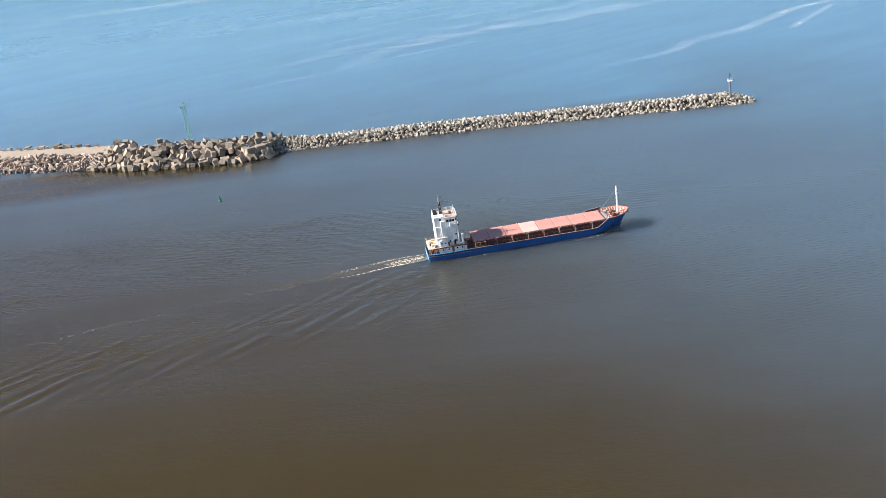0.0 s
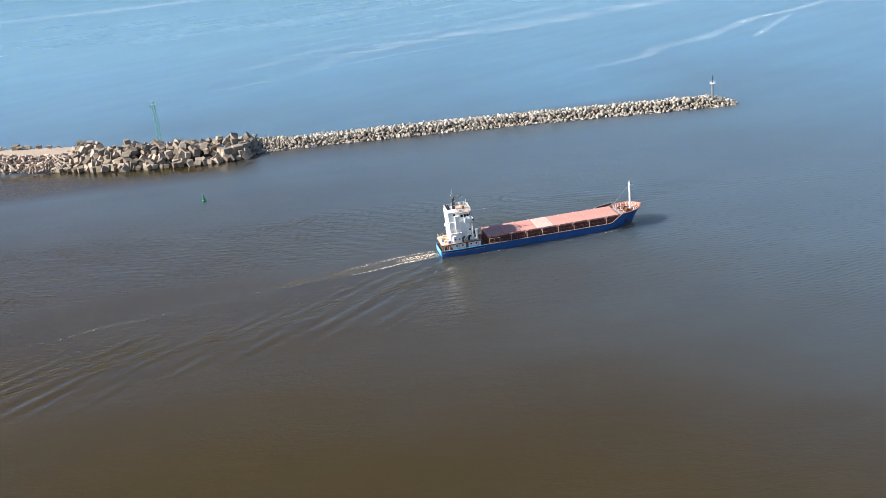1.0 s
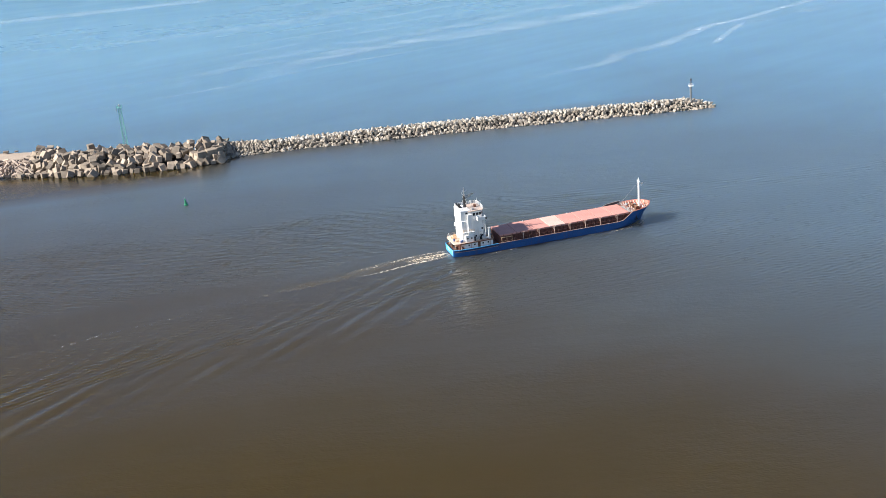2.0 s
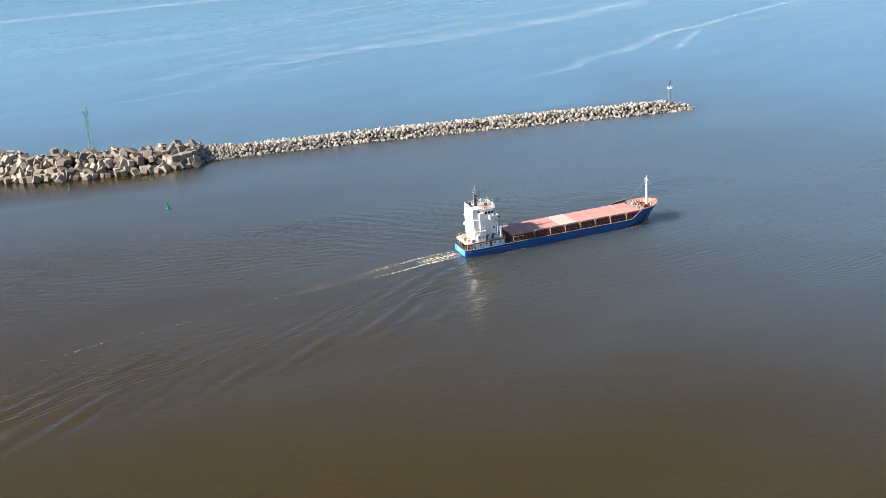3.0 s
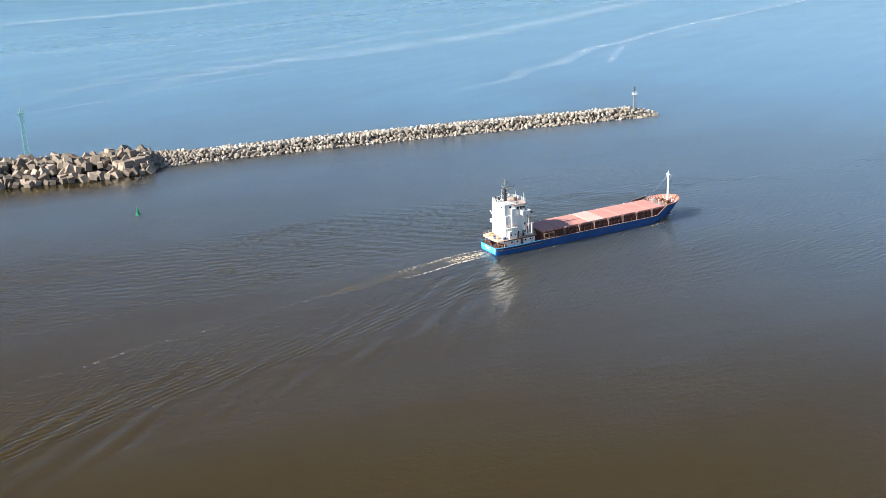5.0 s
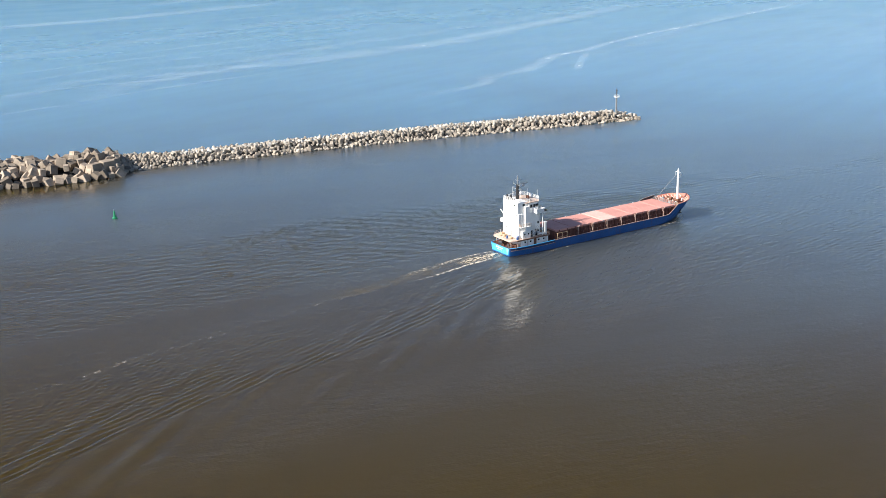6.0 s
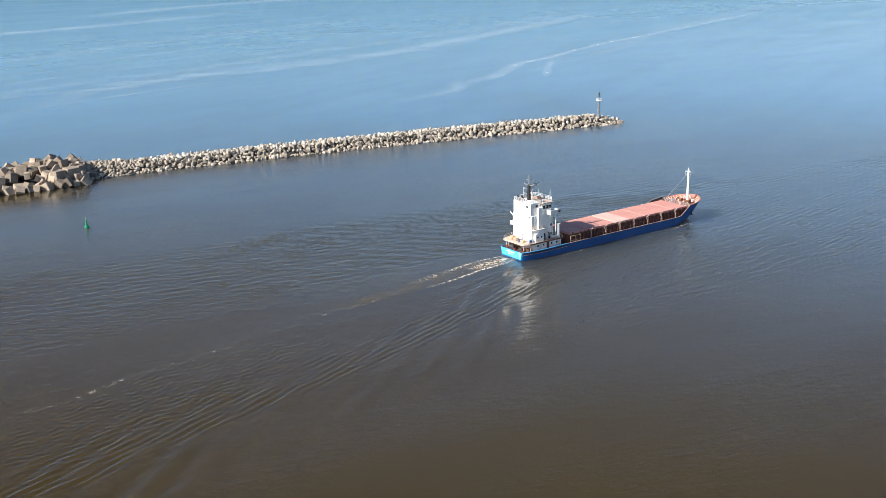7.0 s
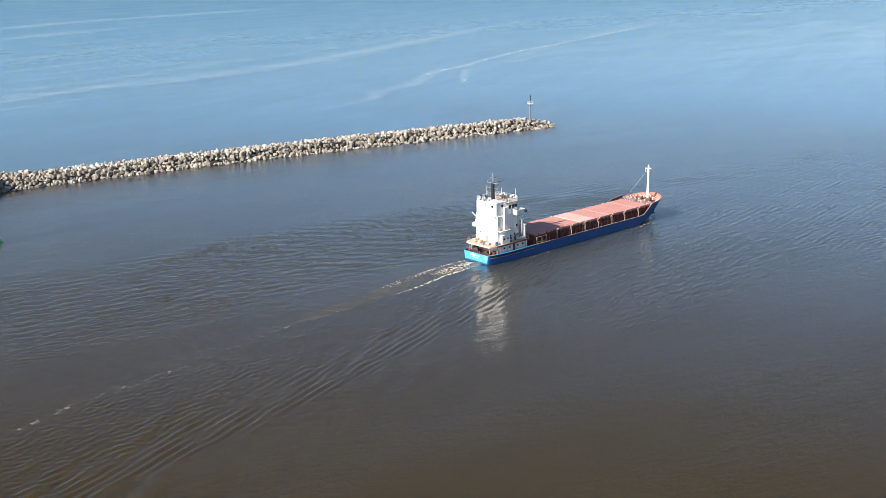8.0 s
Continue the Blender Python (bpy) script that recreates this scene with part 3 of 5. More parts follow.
def sheer(x):
    """Height of the hull's upper edge."""
    if x <= 17.0:
        return 2.65 + 0.2 * x / 17.0
    if x <= 66.5:
        return 2.85
    if x <= 71.0:
        return 2.85 + 3.15 * (x - 66.5) / 4.5
    return 6.0 + 0.95 * ((x - 71.0) / 11.5) ** 1.1


STATIONS = [0, 0.3, 0.8, 1.5, 2.2, 3, 4, 5, 6.5, 8, 12, 17, 18.2, 19.5, 24, 30, 36, 42, 48, 54, 58, 61, 64, 66.5, 68, 69.5, 71, 72.5, 74, 76, 77.5, 79, 80.5, 81.6, 82.4]


def hull_shell(low, high, steps):
    """Both sides of the hull between two heights (functions of x)."""
    bm = bmesh.new()
    port, star = [], []
    for x in STATIONS:
        a, b = [], []
        for j in range(steps + 1):
            z = low(x) + (high(x) - low(x)) * j / steps
            w = beam_at(x, z)
            px = min(x, 77.0 + 5.5 * max(0.0, min(z / 9.0, 1.0)) ** 1.2)
            a.append(bm.verts.new((px, w, z)))
            b.append(bm.verts.new((px, -w, z)))
        port.append(a)
        star.append(b)
    for rows, flip in ((port, False), (star, True)):
        for a, b in zip(rows, rows[1:]):
            for j in range(steps):
                f = (a[j], b[j], b[j + 1], a[j + 1])
                bm.faces.new(f if flip else f[::-1])
    for j in range(steps):
        bm.faces.new((port[0][j], port[0][j + 1], star[0][j + 1], star[0][j]))
        bm.faces.new((port[-1][j], star[-1][j], star[-1][j + 1], port[-1][j + 1]))
    return bm


hull = part("hull", hull_shell(lambda x: 0.05, sheer, 6), HULL_BLUE, ship, "blue painted steel hull with rust streaks")
solid = hull.modifiers.new("plate", "SOLIDIFY")
solid.thickness, solid.offset, solid.material_offset = 0.12, -1, 1
hull.data.materials.append(CORAL)
part("underwater_hull", hull_shell(lambda x: -2.0, lambda x: 0.05, 2), BOOT_RED, ship, "dark antifouling paint at the waterline")


def deck_plate(x0, x1, z, inset=0.14, steps=12, thick=0.1):
    bm = bmesh.new()
    xs = [x0 + (x1 - x0) * i / steps for i in range(steps + 1)]
    pts = [(x, -max(0.05, beam_at(x, z) - inset)) for x in xs] + [(x, max(0.05, beam_at(x, z) - inset)) for x in reversed(xs)]
    return prism(bm, pts, z - thick, z)


part("main_deck", deck_plate(17.5, 70.5, 1.9, steps=20), DECK_RED, ship, "rusty red oxide main deck")
part("poop_deck", deck_plate(0.15, 17.6, 2.2), COAMING, ship, "rusty brown aft mooring deck")
part("forecastle_deck", deck_plate(70.7, 81.0, 5.2, inset=0.2), DECK_RED, ship, "red oxide forecastle deck")
bm = bmesh.new()
w = beam_at(70.7, 1.9) - 0.25
box(bm, 70.6, 70.8, -w, w, 1.9, 5.2)
fc_front = part("forecastle_bulkhead", bm, CORAL, ship, "rust-stained coral bulkhead")
for y in (-3.2, 3.2):
    bm = bmesh.new()
    box(bm, 70.5, 70.6, y - 0.45, y + 0.45, 2.0, 4.0, 0.03)
    part("bulkhead_door", bm, RUST, fc_front)

def capping(x0, x1, side, steps):
    bm = bmesh.new()
    pts = []
    for i in range(steps + 1):
        x = x0 + (x1 - x0) * i / steps
        z = sheer(x)
        pts.append((min(x, 77.0 + 5.5 * min(z / 9.0, 1.0) ** 1.2), side * beam_at(x, z), z))
    for a, b in zip(pts, pts[1:]):
        tube(bm, a, b, 0.13, 5)
    return bm


for side in (-1, 1):
    part("gunwale_rail", capping(17.0, 71.0, side, 26), SCUFFED, ship, "scuffed brown and white capping rail along the hull")
    part("bow_rail_cap", capping(71.0, 82.3, side, 14), CORAL, ship, "coral painted bulwark cap")
    part("stern_rail_cap", capping(0.0, 17.0, side, 12), PALE_BLUE, ship, "pale blue stern capping rail")

# coral lining and stays inside the bow bulwark
bm = bmesh.new()
for side in (-1, 1):
    prev = None
    for i in range(19):
        x = 71.1 + i * 0.62
        zt = sheer(x) - 0.05
        lo, hi = (min(x, 80.6), side * max(0.04, beam_at(x, 5.25) - 0.3), 5.2), (min(x, 77.0 + 5.5 * (zt / 9.0) ** 1.2 - 0.1), side * max(0.0, beam_at(x, zt) - 0.14), zt)
        cur = (bm.verts.new(lo), bm.verts.new(hi))
        if prev:
            bm.faces.new((prev[0], cur[0], cur[1], prev[1]))
        prev = cur
part("bow_bulwark_lining", bm, CORAL, ship, "faded coral paint inside the bow bulwark")
for side in (-1, 1):
    for i in range(10):
        x = 71.5 + i * 0.98
        y0, y1 = side * max(0.1, beam_at(x, 5.2) - 1.2), side * max(0.1, beam_at(x, 6.2) - 0.35)
        bm = bmesh.new()
        tube(bm, (x, y0, 5.2), (x, y1, sheer(x) - 0.1), 0.16, 4)
        part("bulwark_stay", bm, PALE_CORAL, ship)

# hatch coaming and covers
bm = bmesh.new()
for y in (-5.0, 5.0):
    box(bm, 18.1, 69.9, y - 0.12, y + 0.12, 1.9, 5.1)
box(bm, 18.0, 18.3, -5.05, 5.05, 1.9, 5.1)
box(bm, 69.7, 69.95, -5.05, 5.05, 1.9, 5.1)
coaming = part("hatch_coaming", bm, COAMING, ship, "rusty brown hatch coaming")
bm = bmesh.new()
box(bm, -0.09, 0.09, -0.45, 0.0, 1.9, 5.0)
stay = part("coaming_stay", bm, COAMING, coaming)
stay.location = (19.0, -5.12, 0)
repeat(stay, [(19.0 + 1.615 * i, -5.12, 0) for i in range(1, 31)])
bm = bmesh.new()
for y in (-5.25, 5.25):
    box(bm, 18.0, 70.0, y - 0.28, y + 0.28, 4.9, 5.06)
part("coaming_flange", bm, COAMING, coaming)


def hatch_panel():
    bm = bmesh.new()
    box(bm, -3.16, 3.16, -5.45, 5.45, 0.0, 0.62, 0.08)
    for x in (-2.2, -0.73, 0.73, 2.2):
        box(bm, x - 0.06, x + 0.06, -5.25, 5.25, 0.6, 0.635)
    return bm


PANELS = 8
pink = part("hatch_cover", hatch_panel(), HATCH_PINK, ship, "faded pink steel hatch cover")
pink.location = (21.3, 0, 5.08)
for i in range(1, PANELS):
    c = new("hatch_cover", pink.data)
    c.parent, c.location = ship, (21.3 + 6.47 * i, 0, 5.08 + (0.05 if i % 2 else 0))
    c["label"] = "faded pink steel hatch cover"
    if i == 3:
        c.data = pink.data.copy()
        c.data.materials[0] = HATCH_PALE
        c["label"] = "bleached pale pink steel hatch cover"
bm = bmesh.new()
box(bm, -0.12, 0.12, -0.1, 0.1, 4.9, 5.65, 0.02)
cleat = part("hatch_cleat", bm, COAMING, coaming)
cleat.location = (19.5, -5.52, 0)
repeat(cleat, [(19.5 + 3.23 * i, y, 0) for i in range(PANELS * 2) for y in (-5.52, 5.52) if i or y > 0])

def carried_on_ship(name, bm, material, label, category, group="", drop=0.0):
    """A loose thing that stands on the ship."""
    me = bpy.data.meshes.new(name)
    bmesh.ops.recalc_face_normals(bm, faces=bm.faces)
    bm.to_mesh(me)
    bm.free()
    me.materials.append(material)
    ob = new(name, me)
    ob.matrix_world = SHIP @ Matrix.Translation((0, 0, drop))
    return tagged(ob, label, category, group)


# rail and frames along the main deck
bm = bmesh.new()
tube(bm, (0, 0, 0), (0, 0, 1.15), 0.06, 5)
post = part("rail_post", bm, SCUFFED, ship, "scuffed brown and white rail post")
post.location = (20.5, -5.98, 2.8)
repeat(post, [(20.5 + 2.9 * i, -5.98, 2.8) for i in range(1, 16)] + [(20.5 + 2.9 * i, 5.98, 2.8) for i in range(16)])
bm = bmesh.new()
for y in (-5.98, 5.98):
    for z in (3.4, 3.95):
        tube(bm, (20.0, y, z), (66.0, y, z), 0.045, 4)
part("deck_rail", bm, COAMING, ship, "rust-brown side rails")
bm = bmesh.new()
tube(bm, (0, 0, 0), (0, 0, 3.5), 0.11, 6)
tube(bm, (-0.45, 0, 3.45), (0.45, 0, 3.45), 0.1, 5)
tube(bm, (0, 0, 3.0), (0, 0.5, 3.7), 0.08, 5)
tube(bm, (-0.45, 0, 3.45), (-0.45, 0, 2.5), 0.07, 5)
box(bm, 0.3, 0.62, -0.14, 0.14, 3.5, 3.75, 0.03)
lamp_post = part("deck_light_post", bm, PALE_CORAL, ship, "pale painted light post beside the hatch")
lamp_post.location = (27.0, -5.75, 2.0)
repeat(lamp_post, [(x, -5.75, 2.0) for x in (33.2, 39.3, 45.5, 51.7, 57.8, 64.6)])
bm = bmesh.new()
tube(bm, (0, 0, 0), (0, 0, 2.2), 0.09, 6)
tube(bm, (0, 0, 2.2), (0.9, 0, 2.2), 0.09, 6)
tube(bm, (0.9, 0, 2.2), (0.9, 0, 0), 0.09, 6)
vent_frame = part("pipe_frame", bm, COAMING, ship, "rust-brown pipe frame on the side deck")
vent_frame.location = (29.4, -5.8, 2.0)
repeat(vent_frame, [(x, -5.8, 2.0) for x in (35.8, 48.1, 54.4, 60.4)])
bm = bmesh.new()
lathe(bm, [(0.16, 0), (0.16, 0.7), (0.34, 0.72), (0.34, 1.0), (0.2, 1.12)], 10)
vent = part("mushroom_vent", bm, WHITE, ship, "white mushroom ventilator")
vent.location = (25.2, 5.75, 4.5)
repeat(vent, [(x, 5.75, 4.5) for x in (31, 37, 43, 49, 55, 61)])

# tan pipe frame and gangway stowed by the break of the poop
bm = bmesh.new()
for x in (18.6, 20.6, 22.6):
    tube(bm, (x, -5.6, 2.0), (x, -5.6, 4.6), 0.13, 6)
for z in (3.2, 4.6):
    tube(bm, (18.6, -5.6, z), (22.6, -5.6, z), 0.12, 6)
tube(bm, (18.6, -5.6, 4.6), (18.2, -4.9, 4.9), 0.12, 6)
tube(bm, (22.6, -5.6, 4.6), (22.9, -4.9, 4.9), 0.12, 6)
part("pipe_rack", bm, TAN_PIPE, ship, "tan painted pipe rack")

# break of the forecastle: steel bulwark plate with stiffeners on the port side
bm = bmesh.new()
vs = [bm.verts.new((x, y, z)) for y in (5.95, 5.85) for x, z in ((62.6, 2.85), (63.4, 5.4), (65.4, 6.2), (71.1, 6.8), (71.1, 5.8), (66.2, 5.2))]
bm.faces.new(vs[:6])
bm.faces.new(vs[6:][::-1])
for i in range(6):
    bm.faces.new((vs[i], vs[i + 6], vs[(i + 1) % 6 + 6], vs[(i + 1) % 6]))
part("break_bulwark", bm, DARK_STEEL, ship, "dark grey bulwark plate at the forecastle's break")
bm = bmesh.new()
for k in range(4):
    tube(bm, (65.9 + 1.6 * k, 5.7, 2.8 + 0.7 * k), (66.1 + 1.6 * k, 5.8, 4.5 + 0.66 * k), 0.08, 5)
tube(bm, (63.4, 5.9, 5.45), (65.4, 5.9, 6.25), 0.1, 5)
tube(bm, (65.4, 5.9, 6.25), (71.1, 5.85, 6.85), 0.1, 5)
part("break_stiffener", bm, GREY, ship)

# forecastle gear
def low_part(name, bm, material, parent, label=""):
    """A part drawn on a level 0.8 m above the forecastle deck, set down on it."""
    ob = part(name, bm, material, parent, label)
    ob.location.z = -0.8
    return ob


bm = bmesh.new()
rail_run(bm, [(70.9, -beam_at(70.9, 7) + 0.4, 6.0), (70.9, beam_at(70.9, 7) - 0.4, 6.0)], 1.2, 1.1, 0.035)
low_part("forecastle_rail", bm, PALE_STEEL, ship, "grey steel rail at the forecastle's edge")
bm = bmesh.new()
rail_run(bm, [(66.7, 5.9, 3.0), (69.3, 5.7, 4.6), (71.6, 5.5, 5.4)], 1.0, 1.0, 0.06)
part("side_stair_rail", bm, GREY, ship)
bm = bmesh.new()
box(bm, 73.4, 75.6, -2.6, -0.7, 6.0, 6.5, 0.05)
box(bm, 73.4, 75.6, 0.7, 2.6, 6.0, 6.5, 0.05)
for y in (-1.65, 1.65):
    tube(bm, (74.5, y - 0.9, 6.8), (74.5, y + 0.9, 6.8), 0.4, 12)
    tube(bm, (74.5, y - 1.1, 6.8), (74.5, y - 0.95, 6.8), 0.58, 12)
    tube(bm, (74.5, y + 0.95, 6.8), (74.5, y + 1.1, 6.8), 0.58, 12)
low_part("windlass", bm, RUST, ship, "rust-brown anchor windlass")
for x, y in ((72.2, -3.4), (72.2, 3.4), (77.8, -1.2), (77.8, 1.2)):
    bm = bmesh.new()
    box(bm, x - 0.6, x + 0.6, y - 0.2, y + 0.2, 5.95, 6.08)
    for d in (-0.35, 0.35):
        tube(bm, (x + d, y, 6.0), (x + d, y, 6.75), 0.18, 8)
        tube(bm, (x + d, y, 6.7), (x + d, y, 6.8), 0.25, 8)
    low_part("bollard", bm, WHITE, ship)
for x, y in ((71.6, -1.5), (72.0, 2.2), (73.0, 3.6), (75.6, 2.0)):
    bm = bmesh.new()
    box(bm, x - 0.5, x + 0.5, y - 0.4, y + 0.4, 6.0, 6.9, 0.05)
    low_part("deck_locker", bm, GREY, ship)
for x, y, k, mat, lab in ((72.6, -1.8, 0.55, PALE_CORAL, "pale coral ventilator"), (72.8, 0.6, 0.5, PALE_CORAL, "pale coral ventilator"), (75.2, -2.2, 0.5, TAN_PIPE, "tan ventilator"), (78.9, 0.2, 0.45, TAN_PIPE, "tan ventilator"), (74.9, 3.2, 0.5, WHITE, "white ventilator"), (77.0, 1.9, 0.45, PALE_CORAL, "pale coral ventilator")):
    bm = bmesh.new()
    lathe(bm, [(k * 0.35, 5.95), (k * 0.35, 6.75), (k * 0.62, 6.82), (k * 0.62, 7.05), (k * 0.25, 7.2)], 10, (x, y))
    low_part("ventilator", bm, mat, ship, lab)
bm = bmesh.new()
for i in range(9):
    y = -4.0 + i
    tube(bm, (71.3, y, 6.0), (71.3, y, 6.9 + 0.25 * (i % 3)), 0.07, 5)
for z in (6.5, 6.95):
    tube(bm, (71.3, -4.2, z), (71.3, 4.2, z), 0.06, 5)
for y in (-3.6, 3.5):
    tube(bm, (71.3, y, 6.9), (73.2, y, 6.3), 0.06, 5)
low_part("pipe_manifold", bm, CORAL, ship, "coral pipework across the forecastle's after edge")
bm = bmesh.new()
box(bm, 70.0, 71.6, -3.9, 3.9, 5.9, 6.02, 0.02)
low_part("catwalk", bm, GREY, ship, "pale grey catwalk between hatch and forecastle")
for x, y in ((72.9, -3.3), (75.6, -0.2)):
    bm = bmesh.new()
    for k in range(4):
        lathe(bm, [(0.75 - 0.08 * k, 6.0 + 0.14 * k), (0.8 - 0.08 * k, 6.07 + 0.14 * k), (0.72 - 0.08 * k, 6.14 + 0.14 * k)], 12, (x, y))
    carried_on_ship("rope_coil", bm, TAN_PIPE, "coiled tan mooring rope lying on the forecastle deck", "rope", "mooring ropes", -0.8)
bm = bmesh.new()
tube(bm, (76.5, 0, 6.0), (76.5, 0, 16.9), 0.46, 12, 0.28)
tube(bm, (76.5, 0, 16.9), (76.5, 0, 17.5), 0.10, 6)
foremast = low_part("foremast", bm, WHITE, ship, "white tubular foremast")
bm = bmesh.new()
tube(bm, (76.5, -1.1, 16.2), (76.5, 1.3, 16.2), 0.10, 6)
tube(bm, (76.5, 0.2, 15.6), (78.0, 0.2, 15.3), 0.12, 6)
tube(bm, (78.0, 0.2, 15.3), (76.6, 0.2, 13.6), 0.1, 5)
tube(bm, (76.5, 1.2, 16.2), (76.5, 1.2, 15.0), 0.06, 5)
box(bm, 76.2, 77.0, -0.35, 0.35, 14.0, 14.1)
box(bm, 76.75, 77.0, -0.15, 0.15, 14.1, 14.55, 0.03)
box(bm, 77.75, 78.25, -0.05, 0.45, 14.75, 15.35, 0.06)
tube(bm, (78.0, 0.2, 14.75), (77.5, 0.2, 13.9), 0.08, 5)
box(bm, 76.35, 76.65, -0.2, 0.2, 16.7, 17.05, 0.03)
part("crosstree", bm, WHITE, foremast)
bm = bmesh.new()
tube(bm, (76.3, 0.3, 15.6), (71.0, 4.6, 7.0), 0.03, 4)
part("forestay", bm, GREY, foremast, "thin steel stays")
for side in (-1, 1):
    bm = bmesh.new()
    m = pose(72.6, side * (beam_at(72.6, 3.4) + 0.04), 3.4)
    box(bm, -0.18, 0.18, -0.12, 0.12, -0.9, 0.7, 0.04, m)
    box(bm, -0.7, 0.7, -0.14, 0.14, -1.1, -0.8, 0.04, m)
    part("anchor", bm, BLACK, ship, "dark stowed bow anchor")

# dark upper strake round the stern with a scuffed rubbing bar under it
for side in (-1, 1):
    for name, z0, z1, out, mat, lab in (("upper_strake", -0.75, -0.12, 0.035, NAVY, "navy painted strake with scuffed edges"), ("rubbing_bar", -0.92, -0.75, 0.10, SCUFFED, "worn rubbing bar along the stern quarter")):
        bm = bmesh.new()
        prev = None
        for i in range(15):
            x = 0.6 + 16.6 * i / 14
            zt = sheer(x)
            ring = [bm.verts.new((x, side * (beam_at(x, zt + z) + d), zt + z)) for z, d in ((z0, out), (z1, out), (z1, -0.02), (z0, -0.02))]
            if prev:
                for k in range(4):
                    bm.faces.new((prev[k], ring[k], ring[(k + 1) % 4], prev[(k + 1) % 4]))
            else:
                bm.faces.new(ring)
            prev = ring
        bm.faces.new(prev[::-1])
        part(name, bm, mat, ship, lab)

# deckhouse
bm = bmesh.new()
box(bm, 4.6, 15.4, -4.9, 4.9, 2.3, 4.8, 0.08)
lower = part("lower_deckhouse", bm, WHITE, ship, "white lowest tier of the deckhouse")
bm = bmesh.new()
prism(bm, [(0.45, -4.0), (0.8, -4.7), (2.0, -5.25), (4.0, -5.6), (15.6, -5.6), (15.6, 5.6), (4.0, 5.6), (2.0, 5.25), (0.8, 4.7), (0.45, 4.0)], 4.62, 5.0)
boat_deck = part("boat_deck", bm, CREAM, ship, "cream boat deck reaching over the stern")
bm = bmesh.new()
box(bm, 2.6, 15.5, -5.72, -5.6, 4.62, 5.02)
part("deck_edge", bm, RUST, boat_deck, "brown wooden deck edge")
for x, y in ((1.4, -3.9), (1.4, 3.9), (3.2, -5.1), (3.2, 5.1), (7.0, -5.3), (10.5, -5.3), (14.2, -5.3), (7.0, 5.3), (10.5, 5.3), (14.2, 5.3)):
    bm = bmesh.new()
    tube(bm, (x, y, 2.2), (x, y, 4.8), 0.1, 6)
    part("deck_pillar", bm, CREAM, boat_deck)

bm = bmesh.new()
box(bm, 4.2, 13.4, -4.2, 4.2, 5.0, 12.9, 0.12)
house = part("accommodation_block", bm, WHITE, ship, "tall white accommodation block")
bm = bmesh.new()
box(bm, 6.6, 8.6, -4.75, -4.1, 5.0, 15.2, 0.1)
part("stair_trunk", bm, WHITE, house, "white stair trunk up the side")
bm = bmesh.new()
box(bm, 5.2, 8.6, -5.2, -4.2, 5.0, 7.5, 0.06)
store = part("deck_store", bm, WHITE, house, "white store on the boat deck")
bm = bmesh.new()
box(bm, 4.0, 8.4, -3.9, 3.9, 12.9, 16.6, 0.15)
casing = part("funnel_casing", bm, WHITE, ship, "white engine casing and funnel")
bm = bmesh.new()
box(bm, 4.3, 6.2, 0.1, 3.2, 16.6, 16.9, 0.08)
for x, y in ((5.0, 0.4), (5.8, 1.6), (5.1, 2.7)):
    tube(bm, (x, y, 16.9), (x - 0.3, y, 18.0), 0.26, 8)
part("funnel_top", bm, BLACK, casing, "sooty black exhaust pipes")
bm = bmesh.new()
prism(bm, [(8.4, -4.2), (12.4, -4.2), (13.4, -2.8), (13.4, 2.8), (12.4, 4.2), (8.4, 4.2)], 12.9, 16.1)
bridge = part("bridge", bm, WHITE, ship, "white wheelhouse with dark windows")
bm = bmesh.new()
prism(bm, [(7.2, -4.6), (12.7, -4.6), (13.9, -3.0), (13.9, 3.0), (12.7, 4.6), (7.2, 4.6)], 16.1, 16.28)
part("bridge_roof", bm, CREAM, bridge, "cream compass deck")
for side in (-1, 1):
    def span(p, q):
        return min(side * p, side * q), max(side * p, side * q)

    bm = bmesh.new()
    box(bm, 10.2, 13.7, *span(4.2, 6.4), 12.8, 13.0, 0.03)
    box(bm, 13.55, 13.7, *span(4.2, 6.4), 13.0, 14.2, 0.02)
    box(bm, 10.2, 10.35, *span(4.2, 6.4), 13.0, 14.2, 0.02)
    box(bm, 10.2, 13.7, *span(6.25, 6.4), 13.0, 14.2, 0.02)
    box(bm, 11.4, 12.6, *span(4.2, 5.0), 11.9, 12.8, 0.05)
    part("bridge_wing", bm, WHITE, bridge, "white open bridge wing")
    bm = bmesh.new()
    box(bm, 13.3, 14.0, *span(6.3, 6.9), 13.3, 13.9, 0.06)
    part("wing_lamp", bm, BLACK, bridge, "dark lamp box on the wing")


def window(parent, x, y, z, sx, sy, sz):
    bm = bmesh.new()
    box(bm, -sx, sx, -sy, sy, -sz, sz, 0.02)
    o = part("window", bm, DARK_GLASS, parent)
    o.location = (x, y, z)
    return o


w0 = window(bridge, 9.6, -4.2, 14.9, 0.5, 0.04, 0.5)
repeat(w0, [(x, y, 14.9) for y in (-4.2, 4.2) for x in (9.6, 10.9, 12.0) if not (x == 9.6 and y < 0)])
w1 = window(bridge, 13.4, -2.1, 14.9, 0.04, 0.55, 0.5)
repeat(w1, [(13.4, y, 14.9) for y in (-0.7, 0.7, 2.1)])
w2 = window(bridge, 12.9, -3.5, 14.9, 0.04, 0.5, 0.5)
w2.rotation_euler = (0, 0, radians(-54))
w3 = window(house, 9.8, -4.2, 6.6, 0.3, 0.04, 0.34)
repeat(w3, [(x, y, z) for y in (-4.2, 4.2) for z in (6.6, 9.2, 11.4) for x in (9.8, 11.2, 12.5) if y > 0 or (x > 12 and z < 10)])
